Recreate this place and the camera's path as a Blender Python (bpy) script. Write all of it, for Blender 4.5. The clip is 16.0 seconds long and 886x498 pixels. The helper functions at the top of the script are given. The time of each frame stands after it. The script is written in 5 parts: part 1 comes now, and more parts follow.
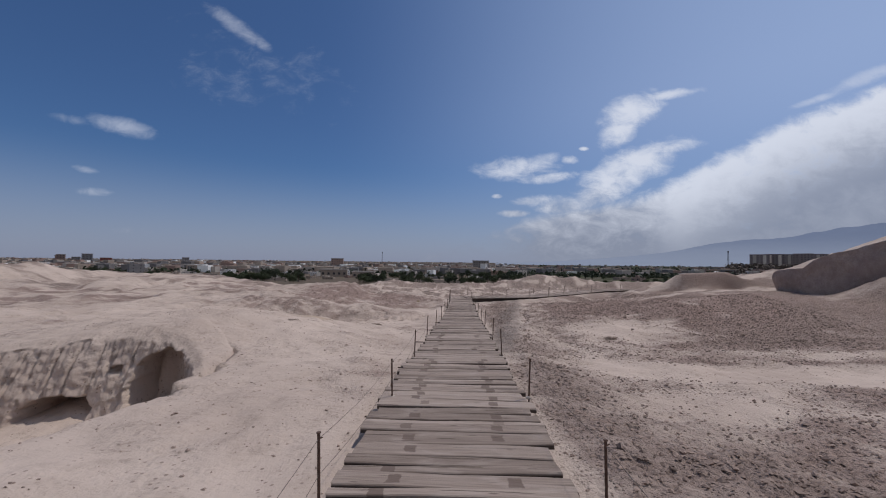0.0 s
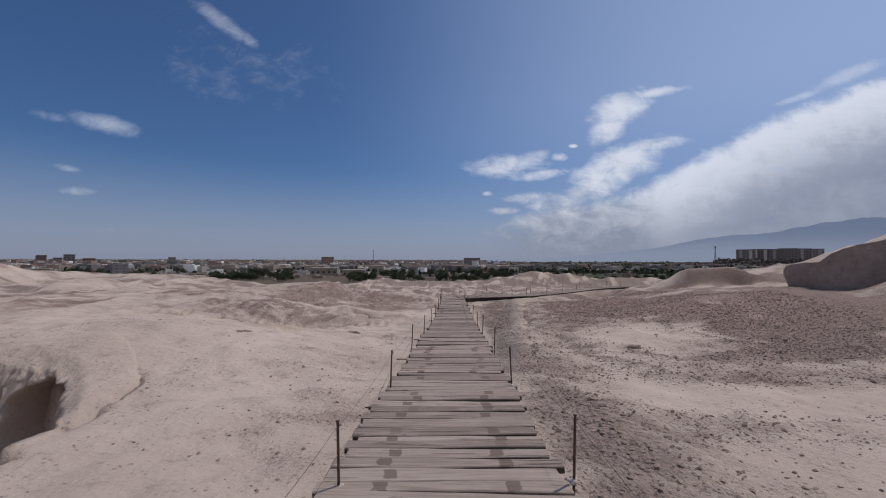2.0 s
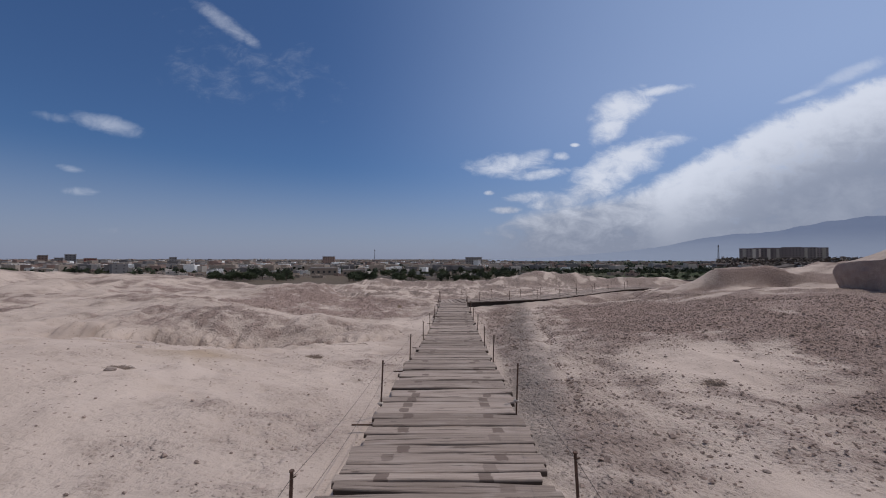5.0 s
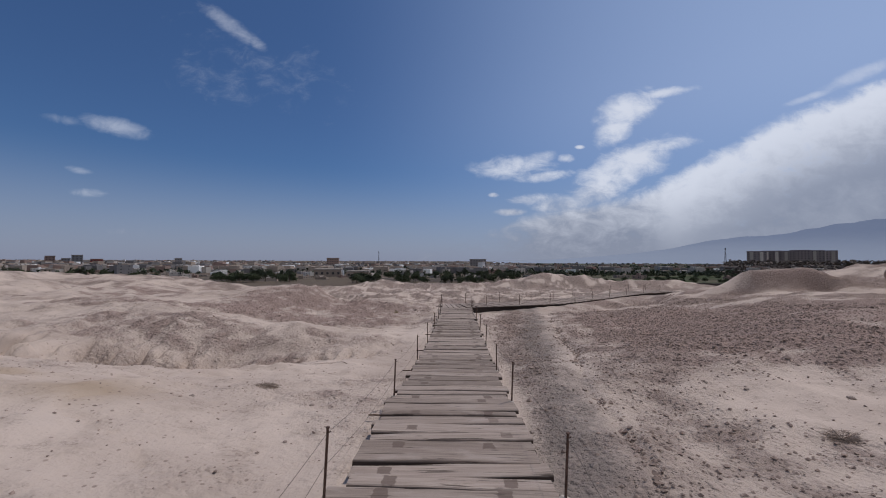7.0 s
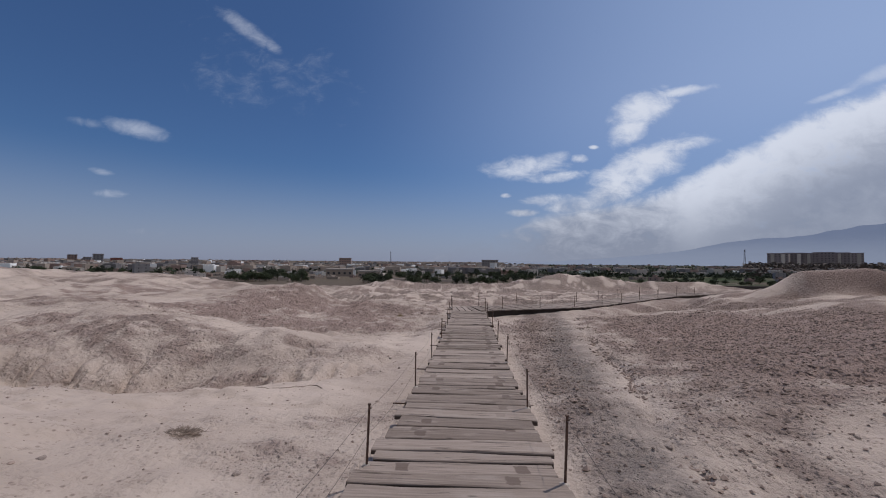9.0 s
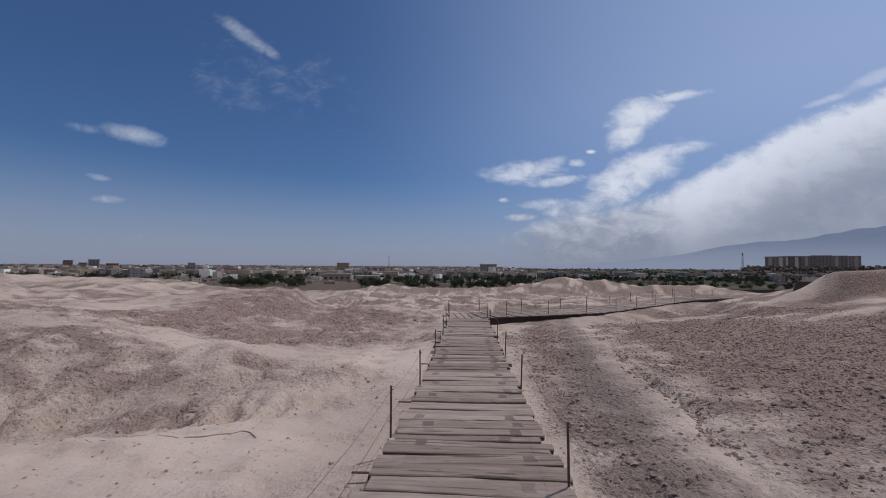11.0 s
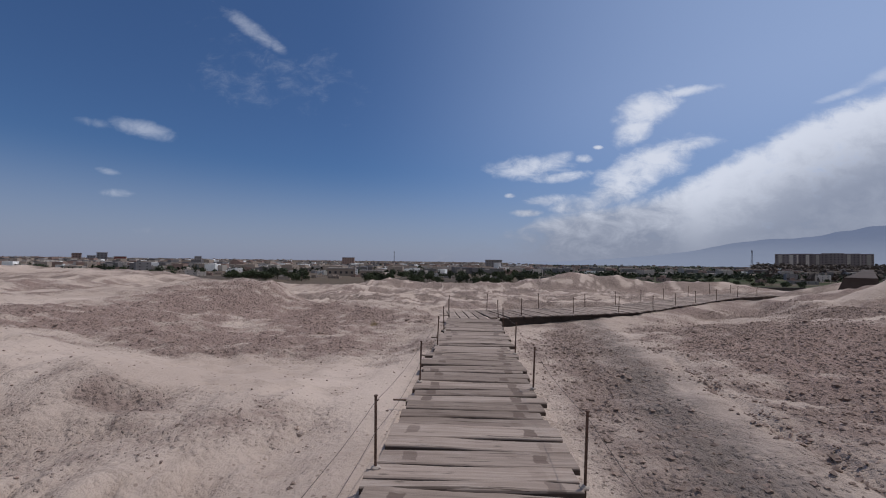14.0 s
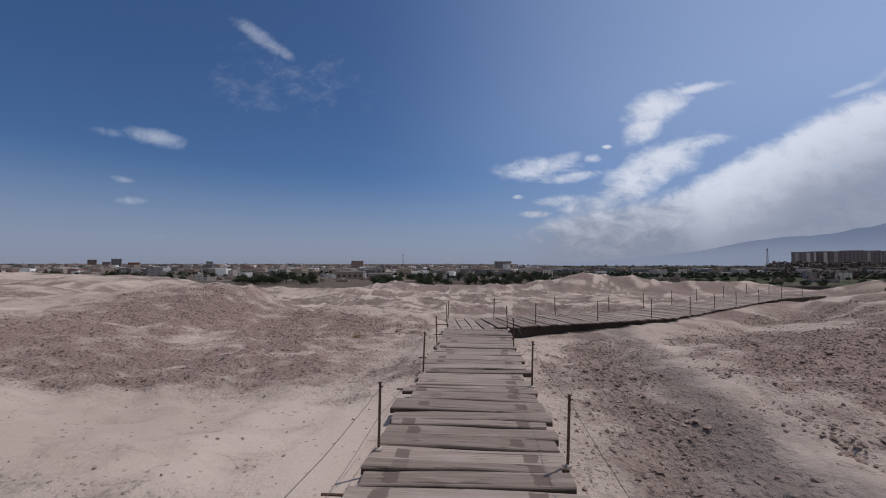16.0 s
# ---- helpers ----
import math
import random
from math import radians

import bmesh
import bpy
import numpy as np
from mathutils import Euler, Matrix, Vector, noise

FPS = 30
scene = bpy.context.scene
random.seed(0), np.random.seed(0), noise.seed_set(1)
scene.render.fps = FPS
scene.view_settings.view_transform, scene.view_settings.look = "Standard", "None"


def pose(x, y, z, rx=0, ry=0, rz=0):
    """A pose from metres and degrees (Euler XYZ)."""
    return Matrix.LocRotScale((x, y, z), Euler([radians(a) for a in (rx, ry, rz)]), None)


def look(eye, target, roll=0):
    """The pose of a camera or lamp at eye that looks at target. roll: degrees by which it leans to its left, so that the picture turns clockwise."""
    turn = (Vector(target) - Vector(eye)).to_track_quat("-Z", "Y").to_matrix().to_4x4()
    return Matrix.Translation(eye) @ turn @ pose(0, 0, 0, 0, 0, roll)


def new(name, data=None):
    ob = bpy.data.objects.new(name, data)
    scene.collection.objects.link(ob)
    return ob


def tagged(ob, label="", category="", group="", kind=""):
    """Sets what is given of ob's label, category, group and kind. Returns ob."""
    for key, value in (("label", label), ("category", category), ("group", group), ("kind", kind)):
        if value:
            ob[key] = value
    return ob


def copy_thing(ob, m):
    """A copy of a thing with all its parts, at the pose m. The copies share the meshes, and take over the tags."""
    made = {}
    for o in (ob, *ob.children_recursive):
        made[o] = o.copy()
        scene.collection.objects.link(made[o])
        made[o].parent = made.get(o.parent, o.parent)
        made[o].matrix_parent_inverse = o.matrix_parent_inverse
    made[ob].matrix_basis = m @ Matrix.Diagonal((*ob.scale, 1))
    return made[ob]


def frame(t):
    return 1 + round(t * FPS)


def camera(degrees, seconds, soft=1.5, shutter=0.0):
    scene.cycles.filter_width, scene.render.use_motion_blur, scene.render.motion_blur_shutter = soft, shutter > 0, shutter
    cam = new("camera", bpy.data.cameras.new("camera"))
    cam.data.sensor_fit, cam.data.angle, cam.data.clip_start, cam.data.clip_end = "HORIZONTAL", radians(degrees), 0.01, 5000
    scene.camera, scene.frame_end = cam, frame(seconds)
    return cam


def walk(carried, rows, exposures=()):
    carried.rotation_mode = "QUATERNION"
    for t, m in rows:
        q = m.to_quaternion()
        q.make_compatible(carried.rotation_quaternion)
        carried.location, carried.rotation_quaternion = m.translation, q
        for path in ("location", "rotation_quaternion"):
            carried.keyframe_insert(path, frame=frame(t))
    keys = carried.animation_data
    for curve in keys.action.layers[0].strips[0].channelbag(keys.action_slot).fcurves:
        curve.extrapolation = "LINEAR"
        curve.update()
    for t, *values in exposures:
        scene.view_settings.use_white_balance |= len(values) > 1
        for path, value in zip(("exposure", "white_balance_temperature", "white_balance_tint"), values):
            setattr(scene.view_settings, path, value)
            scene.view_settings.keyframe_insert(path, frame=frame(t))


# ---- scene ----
cam = camera(98.5, 16.0, soft=1.05)
PATH = [
    (0, (-0.288, -1.27, 2.093), (-0.322, 0.729, 2.157), 0.6),
    (0.5, (-0.273, -0.713, 2.091), (-0.285, 1.287, 2.151), 0.3),
    (1, (-0.246, -0.141, 2.083), (-0.314, 1.857, 2.137), 0.5),
    (1.5, (-0.263, 0.386, 2.057), (-0.315, 2.385, 2.115), 0.4),
    (2, (-0.254, 0.959, 2.022), (-0.242, 2.958, 2.074), 0.1),
    (2.5, (-0.242, 1.517, 2.017), (-0.24, 3.516, 2.071), 0.3),
    (3, (-0.228, 2.064, 2.008), (-0.152, 4.062, 2.065), -0.0),
    (3.5, (-0.183, 2.561, 2.005), (-0.151, 4.56, 2.063), -0.1),
    (3.7, (-0.174, 2.768, 1.986), (-0.153, 4.767, 2.044), -0.0),
    (5.8, (-0.02, 5.259, 1.93), (-0.033, 7.258, 1.975), -0.0),
    (6, (-0.017, 5.49, 1.918), (-0.042, 7.489, 1.968), 0.2),
    (6.5, (-0.002, 6.025, 1.876), (-0.032, 8.023, 1.934), 0.3),
    (7, (0.028, 6.572, 1.836), (0.01, 8.571, 1.895), 0.2),
    (7.5, (0.053, 7.164, 1.784), (-0.019, 9.162, 1.846), 0.2),
    (8, (0.082, 7.715, 1.753), (0.024, 9.713, 1.82), -0.1),
    (8.5, (0.1, 8.264, 1.714), (0.026, 10.262, 1.778), 0.1),
    (9, (0.068, 8.826, 1.66), (-0.012, 10.824, 1.722), 0.5),
    (9.2, (0.094, 9.032, 1.67), (0.022, 11.03, 1.733), 0.3),
    (11.3, (0.094, 11.113, 1.463), (0.023, 13.11, 1.55), 0.3),
    (11.5, (0.092, 11.303, 1.448), (0.045, 13.301, 1.529), 0.2),
    (12, (0.082, 11.873, 1.377), (0.112, 13.872, 1.439), -0.1),
    (12.5, (0.098, 12.419, 1.346), (0.084, 14.418, 1.409), -0.1),
    (13, (0.139, 12.914, 1.306), (0.139, 14.913, 1.369), -0.3),
    (13.5, (0.174, 13.444, 1.254), (0.103, 15.442, 1.314), 0.2),
    (14, (0.181, 13.917, 1.202), (0.082, 15.914, 1.264), 0.7),
    (14.5, (0.229, 14.389, 1.17), (0.09, 16.383, 1.226), 0.7),
    (15, (0.268, 14.912, 1.136), (0.087, 16.903, 1.183), 0.8),
    (15.5, (0.347, 15.425, 1.111), (0.222, 17.419, 1.187), -0.2),
    (16, (0.394, 15.95, 1.097), (0.249, 17.944, 1.171), -0.0),
]
walk(cam, [(t, look(e, g, r)) for t, e, g, r in PATH], exposures=[(0, -0.47), (16, -0.47)])

# ---- world, sun ----
SUN_AZ = math.atan2(0.80, 0.60)          # clockwise from +y
SUN_EL = radians(63)


class Nodes:
    """Short hand for building node trees."""

    def __init__(self, tree):
        self.t = tree
        tree.nodes.clear()

    def add(self, kind, **props):
        n = self.t.nodes.new(kind)
        for k, v in props.items():
            setattr_plain(n, k, v)
        return n

    def put(self, sock, value):
        if isinstance(value, bpy.types.NodeSocket):
            self.t.links.new(value, sock)
        else:
            sock.default_value = value

    def math(self, op, a, b=0.0, c=0.0, clamp=False):
        n = self.t.nodes.new("ShaderNodeMath")
        n.operation, n.use_clamp = op, clamp
        for s, v in zip(n.inputs, (a, b, c)):
            self.put(s, v)
        return n.outputs[0]

    def ramp(self, v, lo, hi, a=0.0, b=1.0):
        n = self.t.nodes.new("ShaderNodeMapRange")
        n.interpolation_type = "SMOOTHSTEP"
        for s, x in zip(n.inputs, (v, lo, hi, a, b)):
            self.put(s, x)
        return n.outputs[0]

    def noise(self, vec, scale, detail=4.0, rough=0.55, distort=0.0):
        n = self.t.nodes.new("ShaderNodeTexNoise")
        self.put(n.inputs["Vector"], vec)
        for k, v in (("Scale", scale), ("Detail", detail), ("Roughness", rough), ("Distortion", distort)):
            n.inputs[k].default_value = v
        return n.outputs["Fac"]

    def voronoi(self, vec, scale, feature="F1"):
        n = self.t.nodes.new("ShaderNodeTexVoronoi")
        n.feature = feature
        self.put(n.inputs["Vector"], vec)
        n.inputs["Scale"].default_value = scale
        return n.outputs["Distance"]

    def mix(self, fac, a, b, mode="MIX"):
        n = self.t.nodes.new("ShaderNodeMix")
        n.data_type, n.blend_type = "RGBA", mode
        for s, v in ((n.inputs[0], fac), (n.inputs[6], a), (n.inputs[7], b)):
            self.put(s, v)
        return n.outputs[2]

    def scaled(self, vec, x, y, z):
        n = self.t.nodes.new("ShaderNodeMapping")
        self.put(n.inputs[0], vec)
        n.inputs["Scale"].default_value = (x, y, z)
        return n.outputs[0]

    def bump(self, height, strength, distance):
        n = self.t.nodes.new("ShaderNodeBump")
        self.put(n.inputs["Height"], height)
        n.inputs["Strength"].default_value, n.inputs["Distance"].default_value = strength, distance
        return n.outputs[0]


def setattr_plain(n, k, v):
    """Sets one of the few node properties used here."""
    if k == "attribute_name":
        n.attribute_name = v
    elif k == "sky_type":
        n.sky_type = v


def build_world():
    world = bpy.data.worlds.new("sky")
    scene.world = world
    world.use_nodes = True
    k = Nodes(world.node_tree)
    sky = k.add("ShaderNodeTexSky", sky_type="NISHITA")
    sky.sun_disc = False
    sky.sun_elevation, sky.sun_rotation = SUN_EL, SUN_AZ
    sky.altitude, sky.air_density, sky.dust_density, sky.ozone_density = 900, 1.0, 2.2, 2.5
    coord = k.add("ShaderNodeTexCoord").outputs["Generated"]
    xyz = k.add("ShaderNodeSeparateXYZ")
    k.put(xyz.inputs[0], coord)
    x, y, z = xyz.outputs
    ahead = k.math("MAXIMUM", y, 0.05)
    u, v = k.math("DIVIDE", x, ahead), k.math("DIVIDE", z, ahead)
    uv = k.add("ShaderNodeCombineXYZ")
    k.put(uv.inputs[0], u), k.put(uv.inputs[1], v)
    flat = uv.outputs[0]
    warp = k.math("MULTIPLY_ADD", k.noise(flat, 5.0, 6.0, 0.6), 1.0, -0.5)
    fine = k.math("MULTIPLY_ADD", k.noise(k.scaled(flat, 1.0, 1.7, 1), 14.0, 8.0, 0.66, 0.4), 1.0, -0.5)

    def puff(pu, pv, ru, rv, turn, soft):
        """How far inside an ellipse of the sky the view points, 1 in its middle."""
        c, s = math.cos(radians(turn)), math.sin(radians(turn))
        du, dv = k.math("SUBTRACT", u, pu), k.math("SUBTRACT", v, pv)
        a = k.math("MULTIPLY_ADD", du, c / ru, k.math("MULTIPLY", dv, s / ru))
        b = k.math("MULTIPLY_ADD", du, -s / rv, k.math("MULTIPLY", dv, c / rv))
        d = k.math("ADD", k.math("MULTIPLY", a, a), k.math("MULTIPLY", b, b))
        return k.math("MULTIPLY", k.math("SUBTRACT", 1.0, d), soft)

    thick = [(0.47, 0.245, 0.155, 0.048, 24, 1.0), (0.40, 0.19, 0.10, 0.05, 35, 0.9), (0.56, 0.302, 0.085, 0.020, 8, 0.9),
             (0.478, 0.400, 0.085, 0.046, 25, 0.85), (0.445, 0.352, 0.055, 0.035, 35, 0.8), (0.56, 0.442, 0.085, 0.013, 8, 0.8),
             (0.18, 0.247, 0.10, 0.030, 2, 0.75), (0.24, 0.268, 0.05, 0.018, 10, 0.7), (0.255, 0.222, 0.075, 0.014, 4, 0.75),
             (0.312, 0.270, 0.022, 0.012, 0, 0.9), (0.350, 0.299, 0.012, 0.005, 0, 0.8), (0.124, 0.172, 0.014, 0.006, 0, 0.8),
             (0.169, 0.127, 0.038, 0.010, 0, 0.9), (0.22, 0.160, 0.06, 0.012, 5, 0.5), (0.30, 0.145, 0.07, 0.03, 0, 0.8)]
    wisp = [(-0.88, 0.352, 0.105, 0.028, -13, 1), (-1.03, 0.372, 0.06, 0.012, -9, .35), (-0.954, 0.176, 0.052, 0.013, -3, .85), (-0.98, 0.236, 0.04, 0.011, -10, .8),
            (-0.585, 0.630, 0.115, 0.024, -36, .7), (-0.505, 0.575, 0.035, 0.018, -35, .8), (-0.843, 0.070, 0.05, 0.013, 0, .5),
            (-0.62, 0.49, 0.10, 0.05, -20, .16), (-0.39, 0.49, 0.04, 0.06, -40, .14), (-0.47, 0.51, 0.14, .04, -25, .08),
            (0.955, 0.432, 0.085, 0.011, 18, .9), (1.09, 0.495, 0.12, 0.022, 22, 1.0), (1.04, 0.468, 0.05, 0.010, 15, .6)]

    def gathered(items):
        out = None
        for it in items:
            p = puff(*it)
            out = p if out is None else k.math("MAXIMUM", out, p)
        return out

    # the long bank whose upper edge climbs away from the town
    edge = k.math("MINIMUM", k.math("MAXIMUM", k.math("MULTIPLY_ADD", u, 0.16, 0.100), k.math("MULTIPLY_ADD", u, 0.53, -0.088)), k.math("MULTIPLY_ADD", u, 0.36, 0.065))
    inside = k.math("SUBTRACT", edge, v)
    bank = k.math("MINIMUM", k.math("MULTIPLY", inside, 38.0), 1.4)
    bank = k.math("ADD", bank, k.ramp(u, 0.08, 0.34, -1.3, -0.05))
    body = k.math("ADD", k.math("MAXIMUM", gathered(thick), bank), k.math("MULTIPLY_ADD", warp, 2.0, k.math("MULTIPLY", fine, 2.6)))
    cover = k.math("MULTIPLY", k.ramp(body, -0.45, 1.25), 0.90)
    thin = k.math("ADD", gathered(wisp), k.math("MULTIPLY_ADD", warp, 0.9, k.math("MULTIPLY", fine, 2.0)))
    cover_thin = k.math("MULTIPLY", k.ramp(thin, -0.15, 1.7), 0.52)
    cover = k.math("MAXIMUM", cover, cover_thin)
    cover = k.math("MULTIPLY", cover, k.ramp(y, 0.03, 0.25))
    # haze low in the sky
    low = k.ramp(z, 0.0, 0.24, 0.72, 0.0)
    glare = k.ramp(k.math("ADD", k.math("MULTIPLY", x, 0.8), k.math("MULTIPLY", y, 0.25)), -0.05, 0.95, 0.0, 0.78)
    glare = k.math("MULTIPLY", glare, k.ramp(z, 0.0, 0.40, 0.22, 1.0))
    base = k.mix(1.0, sky.outputs[0], (0.56, 0.79, 1.09, 1), "MULTIPLY")
    hazed = k.mix(glare, k.mix(low, base, (4.6, 5.0, 6.9, 1)), (6.0, 7.7, 11.6, 1))
    # unseen pale sky behind the camera, added to make the blue fill light neutral
    rear_fill = k.math("MULTIPLY", k.ramp(y, 0.1, -0.5), k.ramp(k.noise(coord, 2.2, 5, 0.6), 0.3, 0.7, 0.35, 0.85))
    hazed = k.mix(rear_fill, hazed, (6.3, 6.4, 6.8, 1))
    billow = k.math("MULTIPLY_ADD", warp, 0.14, k.math("MULTIPLY", fine, 0.16))
    under = k.ramp(k.math("ADD", inside, billow), 0.03, 0.24, 1.0, 0.06)
    tall = k.ramp(k.math("ADD", v, billow), 0.02, 0.24)
    shade = k.mix(k.ramp(u, 0.5, 0.66), tall, under)
    shade = k.math("ADD", shade, k.math("MULTIPLY_ADD", warp, 0.30, k.math("MULTIPLY", fine, 0.34)), clamp=True)
    cloud = k.mix(shade, (3.9, 4.4, 5.8, 1), (11.0, 11.6, 13.2, 1))
    final = k.mix(cover, hazed, cloud)
    bg = k.add("ShaderNodeBackground")
    k.put(bg.inputs[0], final)
    bg.inputs[1].default_value = 0.085
    out = k.add("ShaderNodeOutputWorld")
    k.put(out.inputs[0], bg.outputs[0])


build_world()
sun = new("sun", bpy.data.lights.new("sun", "SUN"))
sun.data.energy, sun.data.angle, sun.data.color = 2.92, radians(0.6), (1.0, 0.925, 0.85)
sun_dir = Vector((math.sin(SUN_AZ) * math.cos(SUN_EL), math.cos(SUN_AZ) * math.cos(SUN_EL), math.sin(SUN_EL)))
sun.matrix_world = look(sun_dir * 50, (0, 0, 0))


# ---- materials ----
def material(name):
    m = bpy.data.materials.new(name)
    m.use_nodes = True
    k = Nodes(m.node_tree)
    bsdf = k.add("ShaderNodeBsdfPrincipled")
    out = k.add("ShaderNodeOutputMaterial")
    k.put(out.inputs[0], bsdf.outputs[0])
    bsdf.inputs["Specular IOR Level"].default_value = 0.25
    return m, k, bsdf


def plain(name, rgb, rough=0.8, metal=0.0, vary=0.25, scale=6.0, bump=0.0, dist=0.01):
    """A surface of one paint or stuff with two scales of variation."""
    m, k, b = material(name)
    pos = k.add("ShaderNodeTexCoord").outputs["Object"]
    f = k.math("ADD", k.math("MULTIPLY", k.noise(pos, scale, 5), 0.6), k.math("MULTIPLY", k.noise(pos, scale * 7, 4), 0.4))
    lo = tuple(c * (1 - vary) for c in rgb) + (1,)
    hi = tuple(min(1, c * (1 + vary)) for c in rgb) + (1,)
    k.put(b.inputs["Base Color"], k.mix(k.ramp(f, 0.3, 0.7), lo, hi))
    b.inputs["Roughness"].default_value, b.inputs["Metallic"].default_value = rough, metal
    if bump:
        k.put(b.inputs["Normal"], k.bump(f, bump, dist))
    return m


def earth_material():
    """Dry loess with gravel, clods and reddish sherd-strewn patches; the amounts come from the ground's own maps."""
    m, k, b = material("dry_earth")
    pos = k.add("ShaderNodeTexCoord").outputs["Object"]
    gravel = k.add("ShaderNodeAttribute", attribute_name="gravel").outputs["Fac"]
    red = k.add("ShaderNodeAttribute", attribute_name="red").outputs["Fac"]
    green = k.add("ShaderNodeAttribute", attribute_name="green").outputs["Fac"]
    grey = k.add("ShaderNodeAttribute", attribute_name="grey").outputs["Fac"]
    straw = k.add("ShaderNodeAttribute", attribute_name="straw").outputs["Fac"]
    big, mid = k.noise(pos, 0.35, 5), k.noise(pos, 2.3, 6, 0.6)
    small, grit = k.noise(pos, 13, 6, 0.65), k.noise(k.scaled(pos, 1, 1, 1), 46, 3, 0.6)
    clod = k.voronoi(pos, 9.0)
    clod2 = k.voronoi(pos, 21.0)
    sand = k.mix(k.ramp(big, 0.35, 0.65), (0.485, 0.392, 0.338, 1), (0.575, 0.472, 0.41, 1))
    sand = k.mix(k.ramp(mid, 0.5, 0.75, 0, 0.55), sand, (0.37, 0.295, 0.25, 1))
    sand = k.mix(k.ramp(small, 0.60, 0.74, 0, 0.5), sand, (0.29, 0.228, 0.195, 1))
    crack = k.math("ABSOLUTE", k.math("SUBTRACT", k.noise(k.scaled(pos, 0.7, 1.5, 1), 0.9, 7, 0.62, 0.5), 0.5))
    sand = k.mix(k.math("MULTIPLY", k.ramp(crack, 0.0, 0.012, 0.35, 0), k.ramp(mid, 0.46, 0.62)), sand, (0.20, 0.155, 0.13, 1))
    sand = k.mix(straw, sand, k.mix(mid, (0.30, 0.215, 0.14, 1), (0.42, 0.32, 0.23, 1)))
    speck = k.math("MULTIPLY", k.ramp(k.voronoi(pos, 11.0), 0.12, 0.26, 1, 0), k.ramp(k.noise(pos, 3.0, 4), 0.46, 0.58))
    sand = k.mix(k.math("MULTIPLY", speck, 0.75), sand, (0.235, 0.178, 0.15, 1))
    stony = k.mix(k.ramp(small, 0.38, 0.62), (0.255, 0.198, 0.172, 1), (0.395, 0.313, 0.272, 1))
    stony = k.mix(k.math("MULTIPLY", red, 0.75), stony, (0.395, 0.285, 0.25, 1))
    spread = k.math("ADD", gravel, k.math("ADD", k.math("MULTIPLY_ADD", mid, 0.6, -0.3), k.math("MULTIPLY_ADD", small, 0.8, -0.4)))
    col = k.mix(k.ramp(spread, 0.28, 0.80), sand, stony)
    col = k.mix(k.math("MULTIPLY", grey, k.ramp(k.math("ADD", mid, small), 0.7, 1.15, 0.25, 0.9)), col, (0.265, 0.222, 0.20, 1))
    pebble = k.math("MULTIPLY", k.ramp(clod2, 0.16, 0.30, 1, 0), k.ramp(k.math("ADD", gravel, k.math("MULTIPLY", mid, 0.5)), 0.42, 0.75))
    col = k.mix(k.math("MULTIPLY", pebble, k.ramp(grit, 0.4, 0.6, 0.05, 0.6)), col, (0.17, 0.134, 0.118, 1))
    fields = k.math("ADD", k.noise(pos, 0.02, 5), k.math("MULTIPLY", red, 0.3))
    col = k.mix(green, col, k.mix(k.ramp(fields, 0.42, 0.66), (0.048, 0.062, 0.028, 1), (0.135, 0.108, 0.085, 1)))
    k.put(b.inputs["Base Color"], col)
    b.inputs["Roughness"].default_value = 0.95
    b.inputs["Specular IOR Level"].default_value = 0.1
    h = k.math("ADD", k.math("MULTIPLY", small, k.math("MULTIPLY_ADD", gravel, 0.7, 0.16)), k.math("MULTIPLY", grit, k.math("MULTIPLY_ADD", gravel, 0.22, 0.05)))
    h = k.math("ADD", h, k.math("MULTIPLY", k.math("MULTIPLY", k.ramp(clod, 0.1, 0.5, 1, 0), gravel), 0.46))
    h = k.math("ADD", h, k.math("MULTIPLY", pebble, 0.3))
    k.put(b.inputs["Normal"], k.bump(h, 1.0, 0.105))
    return m


